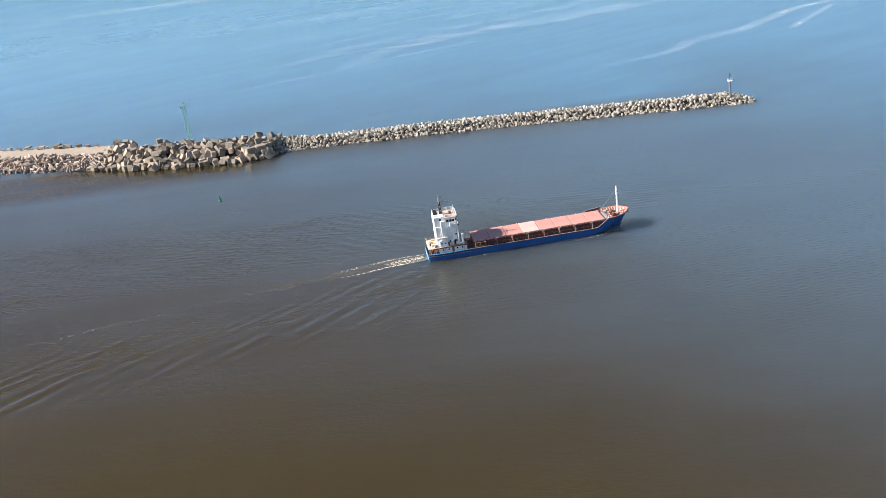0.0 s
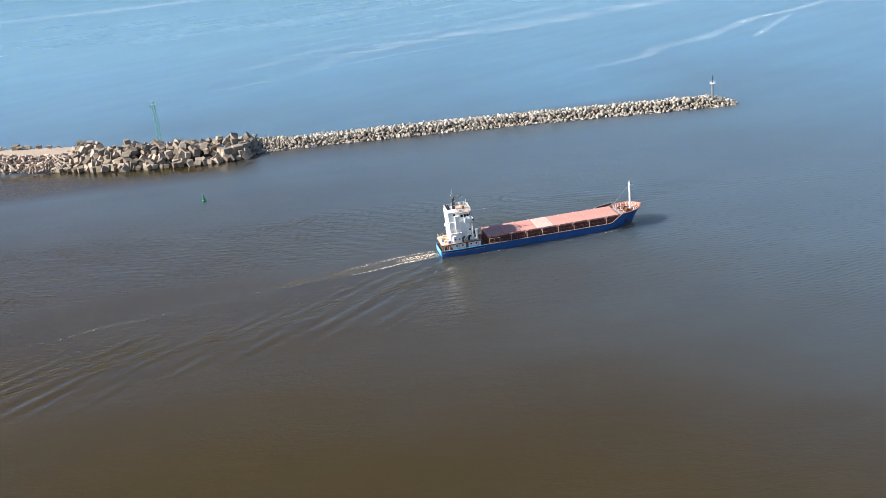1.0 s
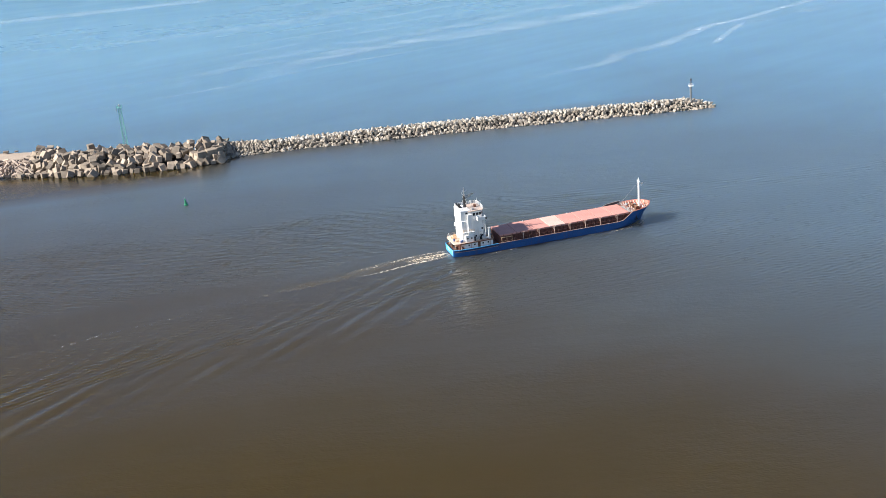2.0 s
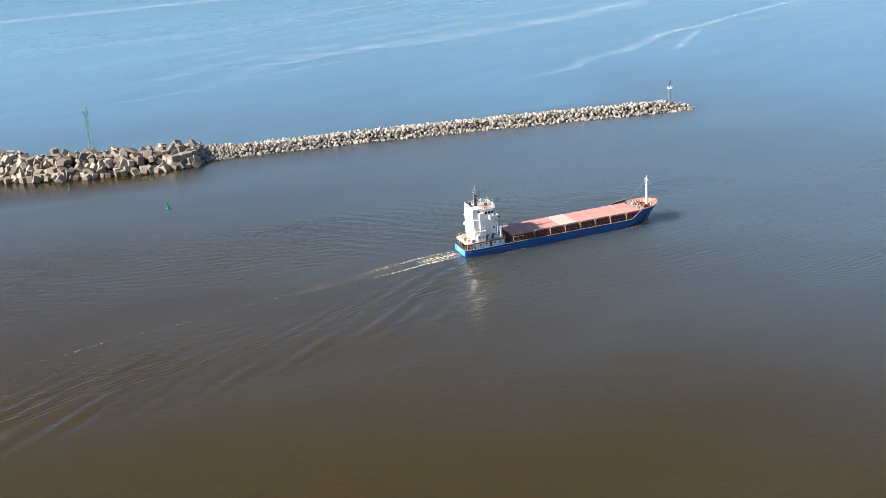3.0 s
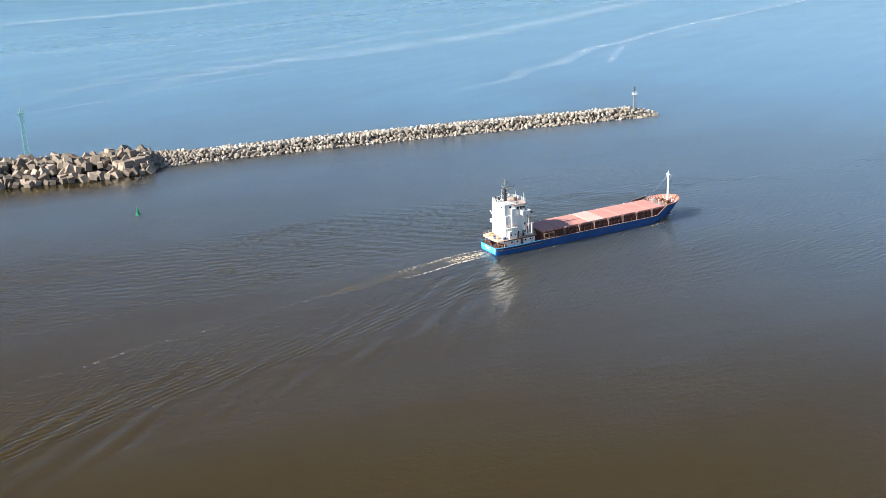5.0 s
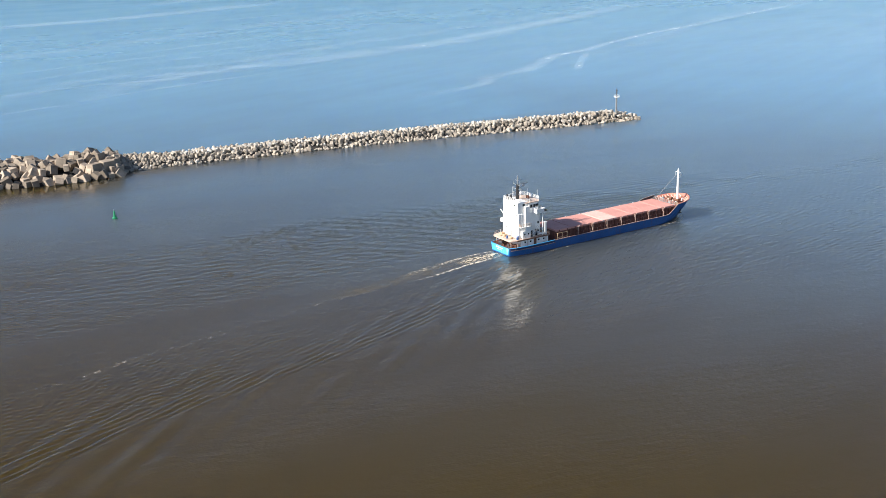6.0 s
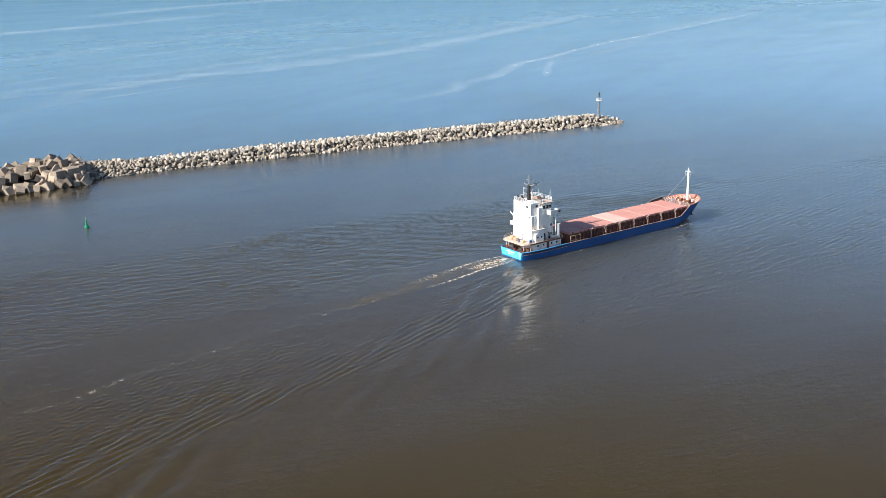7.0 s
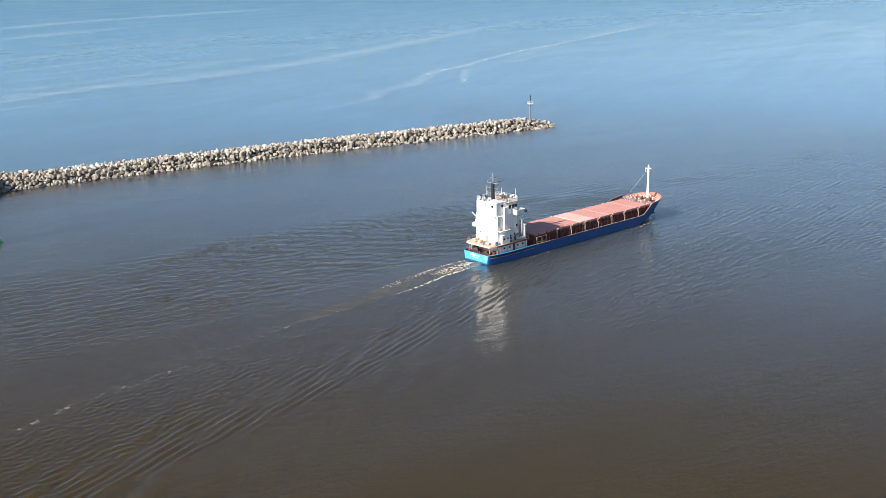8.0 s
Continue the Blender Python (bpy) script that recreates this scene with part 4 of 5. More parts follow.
w4 = window(lower, 6.2, -4.9, 3.7, 0.28, 0.04, 0.28)
repeat(w4, [(x, y, 3.7) for y in (-4.9, 4.9) for x in (6.2, 8.4, 11.6, 13.6) if not (x == 6.2 and y < 0)])
w5 = window(store, 6.0, -5.2, 6.4, 0.26, 0.04, 0.26)
repeat(w5, [(7.6, -5.2, 6.4)])
window(casing, 4.0, -2.4, 15.5, 0.04, 0.4, 0.3)
window(casing, 6.6, -3.9, 15.6, 0.45, 0.04, 0.35)
window(house, 4.2, 2.4, 7.6, 0.04, 0.26, 0.3)
bm = bmesh.new()
box(bm, 9.6, 10.5, -4.96, -4.9, 2.4, 4.4, 0.02)
part("side_door", bm, RUST, lower, "brown weathertight door")
# solid panel, dark for the shade inside an open doorway
bm = bmesh.new()
box(bm, 11.3, 12.2, -4.27, -4.2, 5.05, 7.1, 0.02)
part("house_door", bm, DARK_GLASS, house, "dark panel with an open doorway's inner shade in its colour")
bm = bmesh.new()
box(bm, 4.13, 4.2, -0.6, 0.3, 5.05, 7.0, 0.02)
part("aft_door", bm, GREY, house)
bm = bmesh.new()
box(bm, 4.4, 8.9, -5.3, -4.2, 8.6, 8.75)
part("side_balcony", bm, WHITE, house)
bm = bmesh.new()
rail_run(bm, [(8.9, -5.25, 8.75), (4.45, -5.25, 8.75), (4.45, -4.3, 8.75)], 1.0, 1.0, 0.05)
part("balcony_rail", bm, TAN_PIPE, house, "rust-tinged balcony rail")
bm = bmesh.new()
for i in range(9):
    box(bm, 9.4 + i * 0.27, 9.66 + i * 0.27, -5.5, -4.8, 5.1 + i * 0.28, 5.16 + i * 0.28)
for dy in (-5.5, -4.8):
    tube(bm, (9.3, dy, 5.1), (11.9, dy, 7.6), 0.05, 4)
    tube(bm, (9.3, dy, 6.0), (11.9, dy, 8.5), 0.04, 4)
part("stairway", bm, GREY, house, "grey steel outside stairs")
bm = bmesh.new()
rail_run(bm, [(15.4, -5.45, 5.0), (4.0, -5.45, 5.0), (2.1, -5.1, 5.0), (0.8, -4.3, 5.0), (0.8, 4.3, 5.0), (2.1, 5.1, 5.0), (4.0, 5.45, 5.0), (15.4, 5.45, 5.0)], 0.95, 1.9, 0.028, 2)
part("boat_deck_rail", bm, CREAM, ship, "cream boat deck rail")
bm = bmesh.new()
rail_run(bm, [(8.6, -4.45, 16.28), (12.6, -4.45, 16.28), (13.7, -2.9, 16.28), (13.7, 2.9, 16.28), (12.6, 4.45, 16.28), (7.4, 4.45, 16.28)], 1.15, 1.1, 0.055)
part("compass_deck_rail", bm, WHITE, bridge, "white rail round the compass deck")
bm = bmesh.new()
rail_run(bm, [(8.3, -3.8, 16.6), (4.2, -3.8, 16.6), (4.2, 3.8, 16.6), (8.3, 3.8, 16.6)], 1.0, 1.1, 0.05)
part("casing_rail", bm, WHITE, casing, "white rail on the funnel casing")
bm = bmesh.new()
box(bm, 11.0, 11.9, -0.5, 0.5, 16.28, 17.3, 0.1)
part("compass_stand", bm, RUST, bridge, "brown compass stand")
bm = bmesh.new()
tube(bm, (10.6, 2.6, 16.28), (10.6, 2.6, 17.5), 0.07, 6)
lathe(bm, [(0.1, 17.4), (0.38, 17.6), (0.42, 17.9), (0.3, 18.2), (0.05, 18.35)], 10, (10.6, 2.6))
part("satellite_dome", bm, WHITE, bridge, "white satellite dome")
bm = bmesh.new()
box(bm, 9.0, 10.0, -3.4, -2.4, 16.28, 16.95, 0.05)
part("roof_locker", bm, GREY, bridge)
for x, y, h in ((12.6, -3.6, 3.4), (8.2, 3.9, 3.6), (13.2, 2.4, 2.6)):
    bm = bmesh.new()
    tube(bm, (x, y, 16.28), (x, y, 16.28 + h), 0.045, 5)
    part("whip_aerial", bm, WHITE, bridge)

# signal mast
bm = bmesh.new()
tube(bm, (7.3, 0.6, 16.0), (7.3, 0.6, 21.44), 0.62, 10, 0.45)
mast = part("signal_mast", bm, BLACK, ship, "black signal mast with radar gear")
bm = bmesh.new()
tube(bm, (7.3, 0.6, 21.44), (7.3, 0.6, 24.16), 0.13, 6)
tube(bm, (7.0, -1.2, 21.27), (7.0, 2.4, 21.27), 0.09, 5)
tube(bm, (7.0, -0.2, 22.71), (7.0, 1.4, 22.71), 0.08, 5)
tube(bm, (7.0, -1.2, 21.27), (7.0, -1.2, 22.1), 0.06, 4)
tube(bm, (7.0, 2.4, 21.27), (7.0, 2.4, 21.9), 0.06, 4)
tube(bm, (7.3, 0.6, 22.3), (8.7, 0.6, 22.9), 0.08, 5)
tube(bm, (7.3, 0.6, 20.42), (9.7, 0.6, 20.68), 0.11, 5)
tube(bm, (7.3, 0.6, 19.06), (9.7, 0.6, 20.68), 0.08, 5)
part("mast_yards", bm, GREY, mast, "grey yards and struts")
bm = bmesh.new()
box(bm, 9.2, 10.1, 0.2, 1.0, 20.68, 20.93, 0.05)
tube(bm, (9.65, 0.6, 20.93), (9.65, 0.6, 21.19), 0.16, 8)
box(bm, 8.3, 11.0, 0.45, 0.75, 21.19, 21.45, 0.04)
part("radar_scanner", bm, GREY, mast, "pale grey radar scanner")
for z in (18.21, 19.74):
    bm = bmesh.new()
    tube(bm, (7.3, -1.3, z), (7.3, 2.5, z), 0.06, 4)
    box(bm, 7.1, 7.5, -1.45, -1.1, z, z + 0.4)
    box(bm, 7.1, 7.5, 2.3, 2.65, z, z + 0.4)
    part("mast_light_yard", bm, GREY, mast)

# the house and bridge stand a little shorter than their drawn length
for tier in (house, bridge, casing):
    tier.scale.x, tier.location.x = 0.92, 4.2 * 0.08

# rescue boat and davits on the port side, stern gear
bm = bmesh.new()
prism(bm, [(4.6, 4.7), (9.6, 4.7), (10.8, 5.5), (9.6, 6.2), (4.6, 6.2), (4.1, 5.5)], 8.6, 9.6)
boat = thing("rescue_boat", "white covered rescue boat hanging beside the deckhouse", "boat", SHIP)
part("boat_hull", bm, WHITE, boat, "white moulded boat hull")
bm = bmesh.new()
prism(bm, [(5.6, 4.9), (9.0, 4.9), (9.6, 5.5), (9.0, 6.0), (5.6, 6.0)], 9.6, 10.3)
part("boat_canopy", bm, WHITE, boat)
for x in (4.8, 9.4):
    bm = bmesh.new()
    tube(bm, (x, 4.5, 5.0), (x, 4.8, 11.4), 0.14, 6)
    tube(bm, (x, 4.8, 11.4), (x, 6.4, 12.4), 0.13, 6)
    part("davit", bm, WHITE, ship, "white boat davit arm")
for x in (11.95, 13.1):
    bm = bmesh.new()
    tube(bm, (x - 0.5, -5.0, 5.6), (x + 0.5, -5.0, 5.6), 0.34, 10)
    carried_on_ship("life_raft", bm, WHITE, "white life raft canister on the boat deck", "life raft", "life rafts")
for y in (-2.4, 2.4):
    bm = bmesh.new()
    lathe(bm, [(0.30, 2.2), (0.30, 3.0), (0.5, 3.1), (0.5, 3.4)], 10, (2.4, y))
    part("capstan", bm, RUST, ship, "rusty mooring capstan")
for x, y in ((1.0, -3.8), (1.0, 3.8), (1.1, 0.0)):
    bm = bmesh.new()
    box(bm, x - 0.2, x + 0.2, y - 0.6, y + 0.6, 2.15, 2.28)
    for d in (-0.35, 0.35):
        tube(bm, (x, y + d, 2.2), (x, y + d, 3.0), 0.17, 8)
    part("bollard", bm, RUST, ship, "rusty mooring bollard")
for x, y, k in ((2.4, 0.6, 0.7), (2.6, -2.6, 0.5), (3.2, 3.4, 0.6), (1.9, 2.2, 0.4)):
    bm = bmesh.new()
    box(bm, x - k, x + k, y - k * 0.7, y + k * 0.7, 5.0, 5.0 + k * 1.2, 0.05)
    carried_on_ship("deck_box", bm, TAN_PIPE, "tan painted storage box on the boat deck", "box", "boat deck boxes")
bm = bmesh.new()
tube(bm, (1.1, 0, 5.0), (0.0, 0, 8.0), 0.05, 5)
part("flagstaff", bm, WHITE, ship)
bm = bmesh.new()
ws, wb = beam_at(0, 2.6) - 0.05, beam_at(0, 0.4) - 0.05
vs = [bm.verts.new(c) for c in ((-0.04, -wb, 0.4), (-0.04, wb, 0.4), (-0.04, ws, 2.6), (-0.04, -ws, 2.6), (0.05, -wb, 0.4), (0.05, wb, 0.4), (0.05, ws, 2.6), (0.05, -ws, 2.6))]
for q in CUBE_F:
    bm.faces.new([vs[i] for i in q])
part("transom", bm, PALE_BLUE, ship, "transom in a paler blue than the hull's sides")
for i in range(5):
    bm = bmesh.new()
    box(bm, -0.1, -0.03, 1.6 - i * 0.75, 2.15 - i * 0.75, 1.75, 2.15)
    part("name_bar", bm, BAR_WHITE, ship)
for i in range(4):
    bm = bmesh.new()
    box(bm, -0.1, -0.03, 1.0 - i * 0.6, 1.4 - i * 0.6, 1.2, 1.42)
    part("port_bar", bm, BAR_WHITE, ship)

for x, y, k in ((3.4, -4.6, 0.32), (3.9, -4.3, 0.32), (1.6, -1.6, 0.3)):
    bm = bmesh.new()
    lathe(bm, [(k, 5.0), (k, 5.28), (k * 1.06, 5.32), (k, 5.36), (k, 5.62), (k * 1.06, 5.66), (k, 5.7), (k, 5.95)], 12)
    for v in bm.verts:
        v.co += Vector((x, y, 0))
    carried_on_ship("oil_drum", bm, HULL_BLUE, "blue steel drum standing on the boat deck", "drum", "drums on the boat deck")
bm = bmesh.new()
box(bm, 13.75, 14.45, -5.35, -4.6, 5.0, 9.0, 0.06)
box(bm, 13.65, 14.55, -5.45, -4.5, 9.0, 9.3, 0.05)
part("ventilation_trunk", bm, WHITE, ship, "white square ventilation trunk beside the house")
for y in (-5.5, 5.5):
    bm = bmesh.new()
    tube(bm, (12.6, y, 5.0), (12.6, y, 12.82), 0.09, 8)
    part("wing_support", bm, WHITE, ship, "slim white post under the bridge wing")
bm = bmesh.new()
for i in range(24):
    tube(bm, (4.12, 2.9, 5.2 + 0.32 * i), (4.12, 3.4, 5.2 + 0.32 * i), 0.03, 4)
for y in (2.9, 3.4):
    tube(bm, (4.12, y, 5.0), (4.12, y, 12.9), 0.04, 4)
part("house_ladder", bm, GREY, house, "grey steel ladder up the aft face")
for x, y, sx, sy, h, mat, lab in ((1.5, -2.6, 0.5, 0.5, 1.3, DARK_STEEL, "dark mooring winch"), (1.6, 1.6, 0.6, 0.9, 1.4, DARK_STEEL, "dark mooring winch"), (3.2, -4.0, 0.5, 0.4, 1.2, RUST, "rusty deck locker"), (3.4, 3.6, 0.6, 0.5, 1.6, DARK_STEEL, "dark deck locker")):
    bm = bmesh.new()
    box(bm, x - sx, x + sx, y - sy, y + sy, 2.2, 2.5, 0.04)
    tube(bm, (x, y - sy, 2.2 + h * 0.55), (x, y + sy, 2.2 + h * 0.55), h * 0.38, 10)
    for d in (-sy, sy):
        box(bm, x - sx * 0.6, x + sx * 0.6, y + d - 0.06, y + d + 0.06, 2.4, 2.2 + h, 0.03)
    part("mooring_winch", bm, mat, ship, lab)
for x, y, sx, h, mat, lab in ((8.62, -4.9, 0.3, 1.5, DARK_STEEL, "dark grey"), (15.1, -5.0, 0.3, 1.1, RUST, "rust-brown"), (15.1, -4.0, 0.35, 1.3, DARK_STEEL, "dark grey"), (13.7, -3.5, 0.4, 0.9, TAN_PIPE, "tan painted"), (14.6, -2.6, 0.5, 1.6, GREY, "grey"), (14.5, 1.8, 0.5, 1.2, DARK_STEEL, "dark grey")):
    bm = bmesh.new()
    box(bm, x - sx, x + sx, y - 0.3, y + 0.3, 5.0, 5.0 + h, 0.05)
    box(bm, x - sx - 0.04, x + sx + 0.04, y - 0.34, y + 0.34, 4.99 + h, 5.08 + h, 0.02)
    carried_on_ship("deck_locker", bm, mat, lab + " steel locker standing beside the deckhouse", "locker", "deck lockers")
for x, y, z in ((4.0, -3.4, 12.4), (13.45, -2.6, 12.3), (13.45, 2.6, 12.3), (8.9, -4.9, 8.3)):
    bm = bmesh.new()
    box(bm, x - 0.2, x + 0.2, y - 0.25, y + 0.25, z, z + 0.35, 0.05)
    part("flood_lamp", bm, GREY, house)
for z in (7.7, 10.3):
    bm = bmesh.new()
    box(bm, 4.14, 13.46, -4.24, -4.2, z, z + 0.08)
    box(bm, 4.14, 4.2, -4.24, 4.24, z, z + 0.08)
    part("deck_seam", bm, WHITE, house)
for x in (5.4, 12.9):
    bm = bmesh.new()
    tube(bm, (x, -4.28, 5.0), (x, -4.28, 12.85), 0.065, 6)
    part("drain_pipe", bm, GREY, house)

# ---------------------------------------------------------------- channel buoy
buoy = thing("channel_buoy", "green conical channel buoy afloat in brown water", "buoy", pose(-110, 483, 0.0, 3, -2, 0) @ Matrix.Scale(0.72, 4))
bm = bmesh.new()
lathe(bm, [(0.9, -0.8), (1.25, -0.2), (1.25, 0.5), (1.0, 0.75)], 16)
part("float", bm, BUOY_GREEN, buoy, "round green float")
bm = bmesh.new()
lathe(bm, [(0.8, 0.75), (0.42, 2.6), (0.38, 3.0)], 12)
part("tower", bm, BUOY_GREEN, buoy)
bm = bmesh.new()
lathe(bm, [(0.5, 3.0), (0.5, 3.15), (0.12, 4.1)], 12)
part("top_mark", bm, BUOY_GREEN, buoy, "green cone top mark")
bm = bmesh.new()
lathe(bm, [(0.08, 4.1), (0.16, 4.15), (0.16, 4.45), (0.05, 4.5)], 8)
part("lantern", bm, PALE_STEEL, buoy)

# ---------------------------------------------------------------- lattice beacon on the mole
tower = thing("lattice_beacon", "slender green steel lattice beacon standing among concrete cubes", "beacon", pose(-141.6, 584, 6.0))
TH, TW0, TW1 = 18.6, 0.95, 0.66
bm = bmesh.new()
tube(bm, (0, 0, -0.9), (-(TW0 - TW1), -(TW0 - TW1), TH), 0.08, 6)
leg = part("leg", bm, GREEN, tower)
leg.location = (TW0, TW0, 0)
repeat(leg, [(-TW0, TW0, 0), (-TW0, -TW0, 0), (TW0, -TW0, 0)], [(0, 0, radians(90)), (0, 0, radians(180)), (0, 0, radians(270))])
bm = bmesh.new()
LEVELS = 11
for k in range(LEVELS):
    z0, z1 = TH * k / LEVELS, TH * (k + 1) / LEVELS
    a0, a1 = TW0 + (TW1 - TW0) * k / LEVELS, TW0 + (TW1 - TW0) * (k + 1) / LEVELS
    ring0 = [(a0, a0, z0), (-a0, a0, z0), (-a0, -a0, z0), (a0, -a0, z0)]
    ring1 = [(a1, a1, z1), (-a1, a1, z1), (-a1, -a1, z1), (a1, -a1, z1)]
    for i in range(4):
        j = (i + 1) % 4
        tube(bm, ring1[i], ring1[j], 0.036, 4)
        tube(bm, ring0[i], ring1[j], 0.036, 4)
        tube(bm, ring0[j], ring1[i], 0.036, 4)
part("lattice", bm, GREEN, tower, "green cross bracing")
bm = bmesh.new()
box(bm, -1.2, 1.2, -1.2, 1.2, TH, TH + 0.12)
rail_run(bm, [(-1.15, -1.15, TH), (1.15, -1.15, TH), (1.15, 1.15, TH), (-1.15, 1.15, TH), (-1.15, -1.15, TH)], 1.0, 1.2, 0.05, 2)
part("platform", bm, GREEN, tower)
bm = bmesh.new()
lathe(bm, [(0.25, TH + 0.1), (0.25, TH + 0.9), (0.42, TH + 1.0), (0.42, TH + 1.5), (0.1, TH + 1.8)], 10)
part("lantern", bm, PALE_STEEL, tower, "pale lantern head")
bm = bmesh.new()
lathe(bm, [(0.1, 0), (0.9, 0.25), (0.95, 0.3)], 12)
dish = part("dish", bm, PALE_STEEL, tower)
dish.location, dish.rotation_euler = (-1.3, -0.4, TH - 1.0), (0, radians(-80), 0)
bm = bmesh.new()
box(bm, -1.5, 1.5, -1.5, 1.5, -3.4, -0.8, 0.1)
part("footing", bm, SLAB, tower, "concrete footing block")

# ---------------------------------------------------------------- beacon at the mole's end
light = thing("mole_light", "pale steel column light on the rock mole's end", "beacon", pose(136.5, 538.3, 4.1) @ Matrix.Scale(0.86, 4))
bm = bmesh.new()
lathe(bm, [(0.8, -1.8), (0.8, 0.2), (0.42, 0.3), (0.36, 7.6)], 12)
part("column", bm, COLUMN_GREY, light, "tapered dark grey steel column")
bm = bmesh.new()
lathe(bm, [(0.4, 7.4), (1.6, 7.8), (1.6, 8.0)], 14)
plat = part("platform", bm, WHITE, light, "round white gallery")
bm = bmesh.new()
ring = [(1.5 * math.cos(a * math.pi / 4), 1.5 * math.sin(a * math.pi / 4), 8.0) for a in range(9)]
rail_run(bm, ring, 1.0, 1.6, 0.04, 2)
part("gallery_rail", bm, WHITE, plat)
bm = bmesh.new()
lathe(bm, [(0.26, 8.0), (0.26, 10.9), (0.46, 11.0), (0.46, 11.8), (0.2, 12.1), (0.06, 12.8)], 12)
part("lantern", bm, DARK_STEEL, light, "dark grey lantern housing")
bm = bmesh.new()
box(bm, 0.26, 0.36, -0.35, 0.35, 8.7, 9.5)
part("day_board", bm, WHITE, light)
bm = bmesh.new()
for i in range(22):
    tube(bm, (-0.62, -0.2, 0.3 + i * 0.33), (-0.62, 0.2, 0.3 + i * 0.33), 0.04, 4)
for y in (-0.2, 0.2):
    tube(bm, (-0.62, y, 0.2), (-0.62, y, 7.8), 0.05, 4)
part("ladder", bm, GREY, light)

# ---------------------------------------------------------------- the mole
rng = random.Random(7)
mole = thing("breakwater", "long rock breakwater with concrete cube head and sandy concrete path", "breakwater")


EDGE_X = (-411, -247, -213, -187, -165, -147, -117, -95, -91.5, -56, 0, 56, 112, 147)
EDGE_Y = (645.2, 584.8, 575.0, 565.7, 554.5, 549.8, 545.1, 546.0, 554.9, 554.0, 549.8, 543.7, 536.2, 532.5)


def front_line(x):
    """Water's edge of the mole on the channel side."""
    return float(np.interp(x, EDGE_X, EDGE_Y))


def crest(x):
    """Top height and width of the mole."""
    if x < -190:
        return 4.3, 38.0
    if x < -92:
        return 6.0 + 0.7 * max(0.0, min(1.0, (x + 120) / 18.0)) - 1.6 * max(0.0, (x + 97) / 5.0), 43.0 - 15.0 * max(0.0, (x + 159) / 67.0)
    t = min(1.0, max(0.0, (x + 92) / 20.0))
    end = max(0.0, min(1.0, (147 - x) / 11.0))
    return 3.9 * (0.4 + 0.6 * end), (24 + (15 - 24) * t) * (0.4 + 0.6 * end)


# rubble core under the armour, coloured near black for the shade in the gaps
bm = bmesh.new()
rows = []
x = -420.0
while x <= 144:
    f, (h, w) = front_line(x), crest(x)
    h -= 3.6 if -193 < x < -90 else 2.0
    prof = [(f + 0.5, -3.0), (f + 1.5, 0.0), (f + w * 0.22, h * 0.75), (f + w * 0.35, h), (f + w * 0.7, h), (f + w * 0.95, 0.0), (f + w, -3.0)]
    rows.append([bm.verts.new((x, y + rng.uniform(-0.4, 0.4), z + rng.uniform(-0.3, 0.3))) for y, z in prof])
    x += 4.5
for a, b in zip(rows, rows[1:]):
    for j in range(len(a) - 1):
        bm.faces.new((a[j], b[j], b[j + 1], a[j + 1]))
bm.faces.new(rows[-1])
part("rubble_core", bm, CORE, mole, "rubble core with the shade of the gaps put into its dark colour")

# concrete path on the landward part
bm = bmesh.new()
left, right = [], []
for i in range(21):
    x = -400 + 10.7 * i
    f = front_line(x)
    left.append((x, f + 9.5 + (3 if i > 18 else 0)))
    right.append((x, f + 32))
prism(bm, left + right[::-1], 2.3, 4.6)
part("path_slab", bm, SLAB, mole, "sandy pale concrete path slab")


def loose(verts, faces, name, material, label):
    me = bpy.data.meshes.new(name)
    me.from_pydata(verts, [], faces)
    me.materials.append(material)
    ob = new(name, me)
    ob.parent = mole
    tagged(ob, label, kind="stuff")
    return ob



def boulder(count):
    """A blunt boulder: the hull of points scattered on a rounded box."""
    bm = bmesh.new()
    for _ in range(count):
        d = Vector((rng.gauss(0, 1), rng.gauss(0, 1), rng.gauss(0, 1))).normalized()
        k = (abs(d.x) ** 5 + abs(d.y) ** 5 + abs(d.z) ** 5) ** -0.2
        bm.verts.new(d * k * 0.5 * rng.uniform(0.88, 1.05))
    bmesh.ops.convex_hull(bm, input=bm.verts)
    bmesh.ops.delete(bm, geom=[v for v in bm.verts if not v.link_faces], context="VERTS")
    bmesh.ops.recalc_face_normals(bm, faces=bm.faces)
    return bm


BOULDERS = []
for _ in range(12):
    bm = boulder(15)
    BOULDERS.append(([v.co.copy() for v in bm.verts], [tuple(v.index for v in f.verts) for f in bm.faces]))
    bm.free()


def boulder_mesh(name, k, material):
    me = bpy.data.meshes.new(name)
    me.from_pydata([tuple(c) for c in BOULDERS[k][0]], [], BOULDERS[k][1])
    me.materials.append(material)
    return me


ROCK_MESHES = [[boulder_mesh("rock", k, mat) for k in range(12)] for mat in (ROCK, PALER_ROCK)]


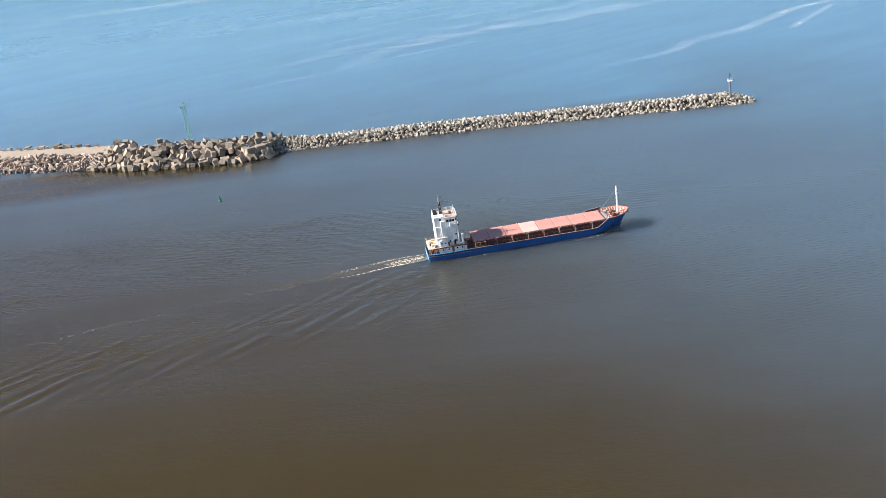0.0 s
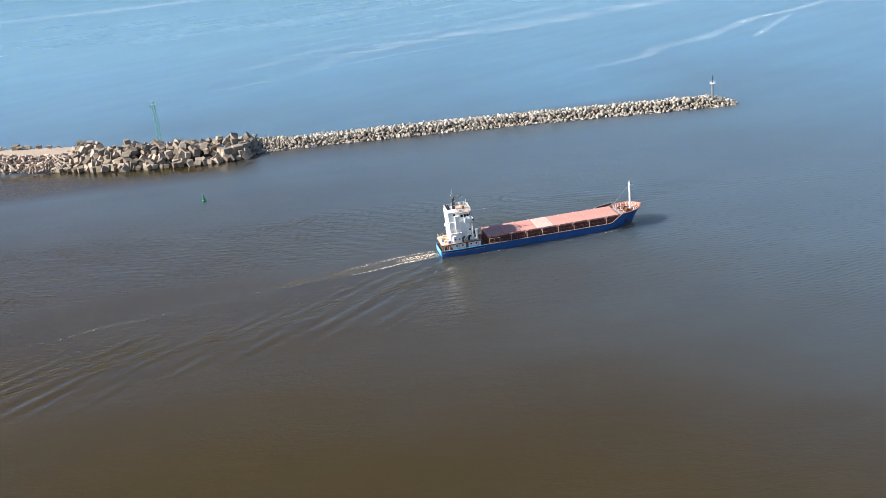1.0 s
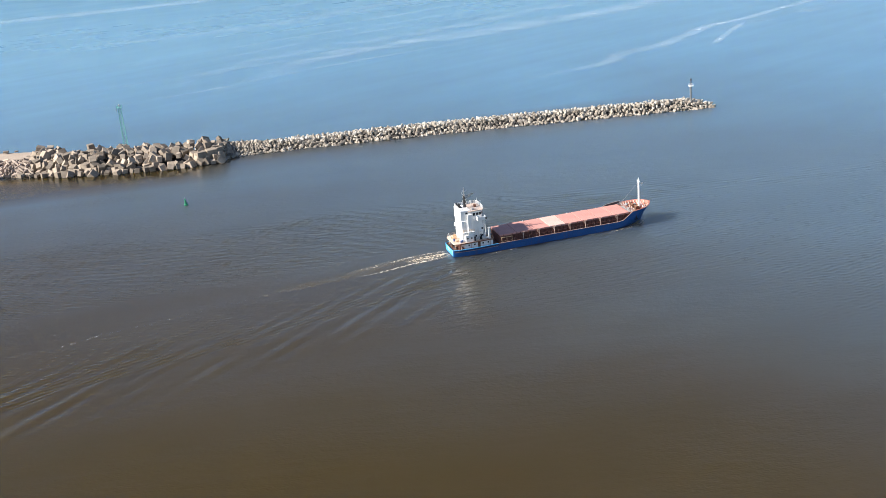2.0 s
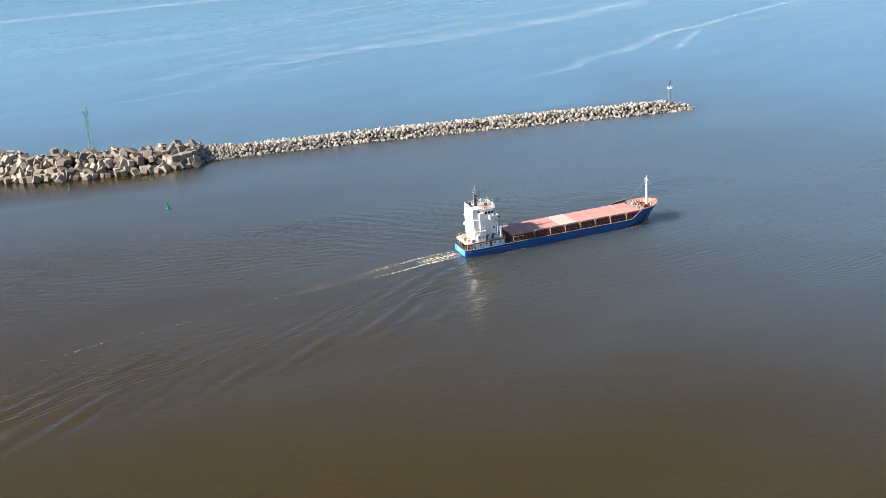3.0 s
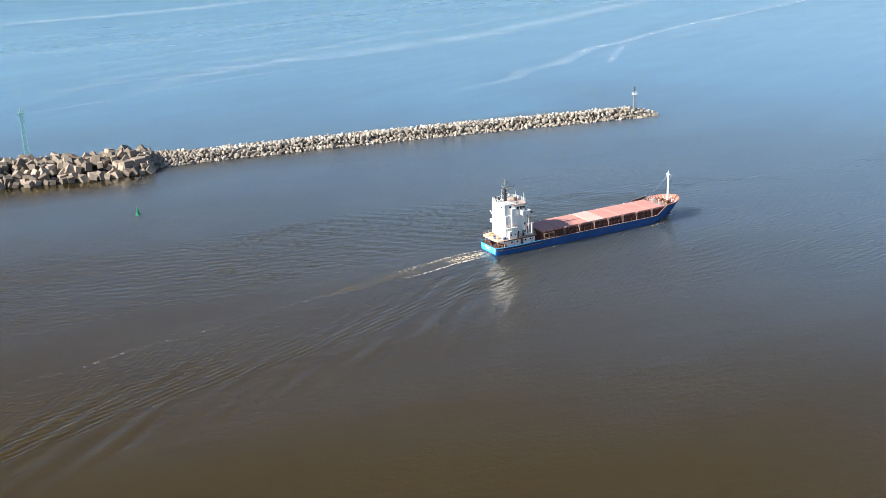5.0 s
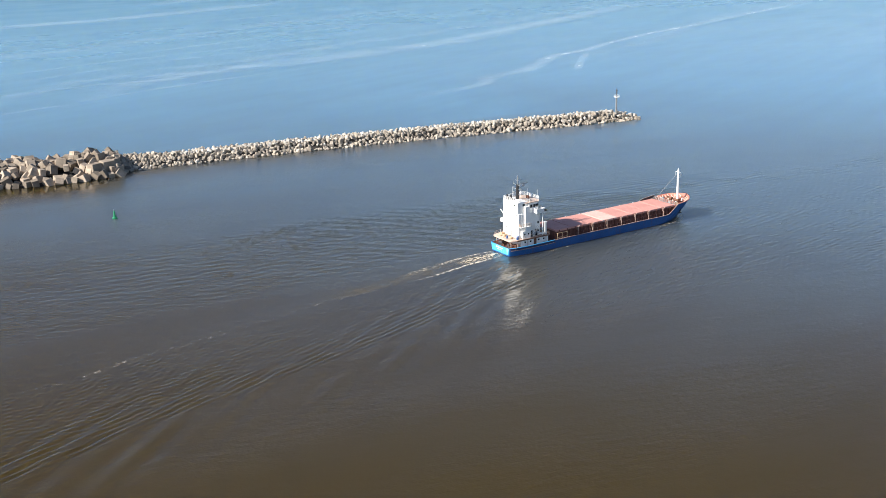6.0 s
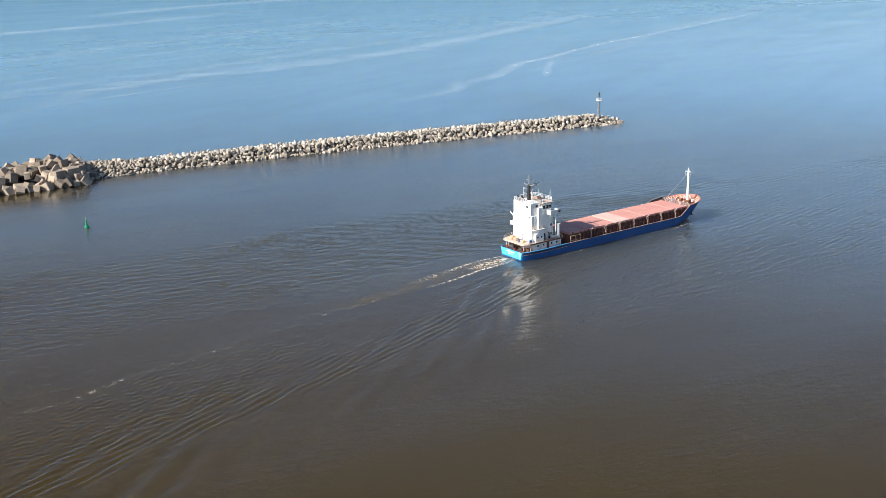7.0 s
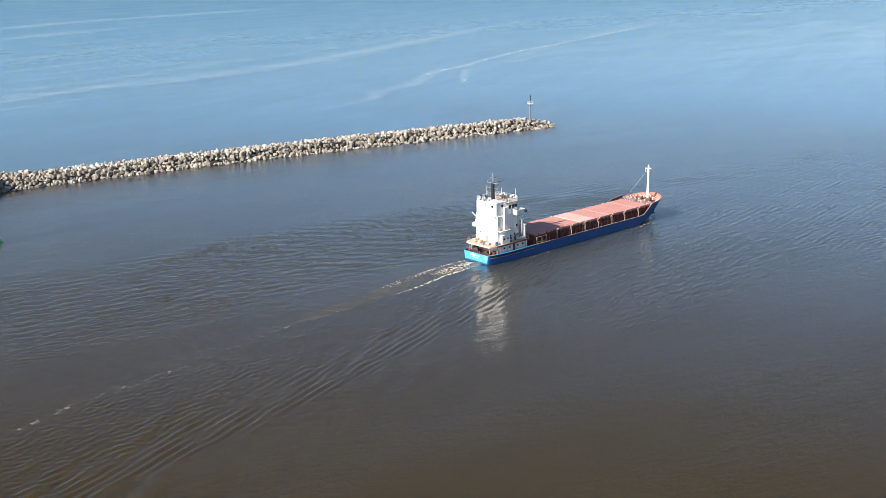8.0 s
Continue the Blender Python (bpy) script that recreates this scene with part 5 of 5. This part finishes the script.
def rock_field(x0, x1, size, gap, singles=None):
    """Tumbled boulders over the mole's section: those of one stretch stand alone, the rest are joined."""
    fields = {0: ([], []), 1: ([], [])}
    alone = 0
    x = x0
    while x < x1:
        f, (h, w) = front_line(x), crest(x)
        y = 0.0
        while y < w:
            u = y / w
            z = h * min(1.0, u / 0.36) if u < 0.36 else h * min(1.0, (1 - u) / 0.3)
            s = size * rng.choice((0.7, 0.85, 1.0, 1.0, 1.2, 1.45)) * rng.uniform(0.9, 1.1)
            m = Matrix.LocRotScale((x + rng.uniform(-0.6, 0.6) * gap, f + y + rng.uniform(-0.5, 0.5) * gap, max(-0.3, z - s * 0.5) + rng.uniform(-0.5, 0.8)), Euler((rng.uniform(0, 6.3), rng.uniform(0, 6.3), rng.uniform(0, 6.3))), (s * rng.uniform(0.8, 1.2), s * rng.uniform(0.75, 1.1), s * rng.uniform(0.7, 1.0)))
            k = rng.randrange(12)
            white = 1 if rng.random() < (0.6 if 0.38 < u < 0.75 and x > -70 else 0.05) and singles else 0
            if singles and singles[0] < x < singles[1] and u < 0.62 and alone < 300:
                add_piece("rock", ROCK_MESHES[white][k], m)
                alone += 1
            else:
                verts, faces = fields[white]
                n = len(verts)
                verts += [m @ c for c in BOULDERS[k][0]]
                faces += [tuple(n + i for i in q) for q in BOULDERS[k][1]]
            y += gap * rng.uniform(0.7, 1.1)
        x += gap * rng.uniform(0.75, 1.0)
    return fields


def add_piece(name, me, m):
    ob = new(name, me)
    ob.parent = mole
    ob.matrix_world = m
    return ob


fields = rock_field(-95, 147, 1.6, 1.35, (-56.0, 62.0))
loose(*fields[0], "armour_rock", ROCK, "weathered grey-brown armour rocks")
loose(*fields[1], "crest_rock", PALER_ROCK, "rocks along the crest whitened by sea birds")
fields = rock_field(-400, -304, 2.0, 3.0)
loose(*fields[0], "shore_rubble", ROCK, "loose rubble along the path")

# concrete cubes of the mole's head
cube_meshes = []
for i in range(6):
    bm = bmesh.new()
    sx, sy, sz = (rng.uniform(0.86, 1.08) for _ in range(3))
    box(bm, -sx / 2, sx / 2, -sy / 2, sy / 2, -sz / 2, sz / 2, 0.035)
    me = bpy.data.meshes.new("concrete_cube")
    bm.to_mesh(me)
    bm.free()
    me.materials.append(CONCRETE)
    cube_meshes.append(me)


x = -193.0
while x < -91:
    f, (h, w) = front_line(x), crest(x)
    y = 1.0
    while y < w - 2:
        u = y / w
        z = h * min(1.0, 0.1 + u / 0.38)
        if u > 0.8:
            z = h * (1 - u) / 0.2
        ends = min(1.0, (x + 199) / 16.0)
        s = rng.choice((2.3, 2.6, 2.9, 3.1, 3.4, 3.7)) * rng.uniform(0.92, 1.08) * (0.8 + 0.2 * ends)
        tip = 0.2 if rng.random() < 0.4 else 0.55
        turn = Euler((rng.gauss(0, tip), rng.gauss(0, tip), rng.uniform(0, 6.28)))
        clear = abs(x + 141.6) < 2.5 and abs(f + y - 584) < 2.5
        if not clear and (u < 0.62 or rng.random() < 0.45):
            p = (x + rng.uniform(-1.1, 1.1), f + y + rng.uniform(-1.0, 1.0), max(0.5, z * (0.6 + 0.4 * ends) - s * 0.25 + rng.uniform(-1.3, 1.2)))
            add_piece("concrete_cube", rng.choice(cube_meshes), Matrix.LocRotScale(p, turn, (s, s, s)))
        y += rng.uniform(2.8, 3.7)
    x += rng.uniform(3.2, 3.8)

# large blocks closing the head's end
for x, y, z, s, turn in ((-99.5, 551.5, 4.0, 4.4, 18), (-104.5, 549.5, 3.8, 4.0, 28), (-97.0, 557.0, 4.5, 4.3, 12), (-102.5, 558.0, 5.0, 4.0, 22), (-95.8, 551.0, 1.9, 3.7, 25), (-94.6, 561.0, 4.4, 3.8, 15)):
    add_piece("concrete_cube", cube_meshes[1], Matrix.LocRotScale((x, y, z), Euler((rng.gauss(0, 0.08), rng.gauss(0, 0.08), radians(turn))), (s * 1.15, s, s * 0.95)))

# dolos armour units below the path
bm = bmesh.new()
for sgn in (-1, 1):
    prof = [(0.30, -1.0), (0.48, 0.0), (0.30, 1.0)]
    rings = []
    for r, t in prof:
        ring = []
        for i in range(6):
            a = i * math.pi / 3
            q = (sgn * 0.85 + 0.8 * r * math.cos(a), 0.8 * r * math.sin(a))
            ring.append(bm.verts.new((q[0], q[1], t * 1.25) if sgn < 0 else (q[0], t * 1.25, q[1])))
        rings.append(ring)
    for a, b in zip(rings, rings[1:]):
        for i in range(6):
            bm.faces.new((a[i], a[(i + 1) % 6], b[(i + 1) % 6], b[i]))
    bm.faces.new(rings[0])
    bm.faces.new(rings[-1])
tube(bm, (-0.85, 0, 0), (0.85, 0, 0), 0.34, 6)
bmesh.ops.recalc_face_normals(bm, faces=bm.faces)
dolos_mesh = bpy.data.meshes.new("dolos_block")
bm.to_mesh(dolos_mesh)
bm.free()
dolos_mesh.materials.append(DOLOS_CONCRETE)
x, n_dolos = -187.0, 0
while x > -304 and n_dolos < 290:
    f = front_line(x)
    for k in range(7):
        y = 0.5 + 1.7 * k + rng.uniform(-0.7, 0.7)
        z = 0.3 + 0.72 * k + rng.uniform(-0.4, 0.7)
        s = rng.uniform(1.45, 1.85)
        turn = Euler((rng.uniform(0, 6.28), rng.uniform(0, 6.28), rng.uniform(0, 6.28)))
        add_piece("dolos_block", dolos_mesh, Matrix.LocRotScale((x + rng.uniform(-0.8, 0.8), f + y, z), turn, (s, s, s)))
        n_dolos += 1
    x -= 2.6

for x, dy, s in ((-217, 10.5, 3.2), (-245, 10.5, 2.5)):
    add_piece("parapet_block", cube_meshes[0], Matrix.LocRotScale((x, front_line(x) + dy, 5.4), Euler((0.05, -0.04, 0.2)), (s, s * 0.8, s)))

# parapet blocks on the seaward side of the path
x = -197.0
while x > -310:
    s = rng.uniform(1.5, 3.4)
    add_piece("parapet_block", rng.choice(cube_meshes), Matrix.LocRotScale((x, front_line(x) + 31 + rng.uniform(-1, 1), 5.2 + s * 0.2), Euler((rng.gauss(0, 0.12), rng.gauss(0, 0.12), rng.uniform(-0.3, 0.3))), (s * rng.uniform(0.9, 1.7), s, s * rng.uniform(0.25, 0.7))))
    x -= rng.uniform(2.5, 7)
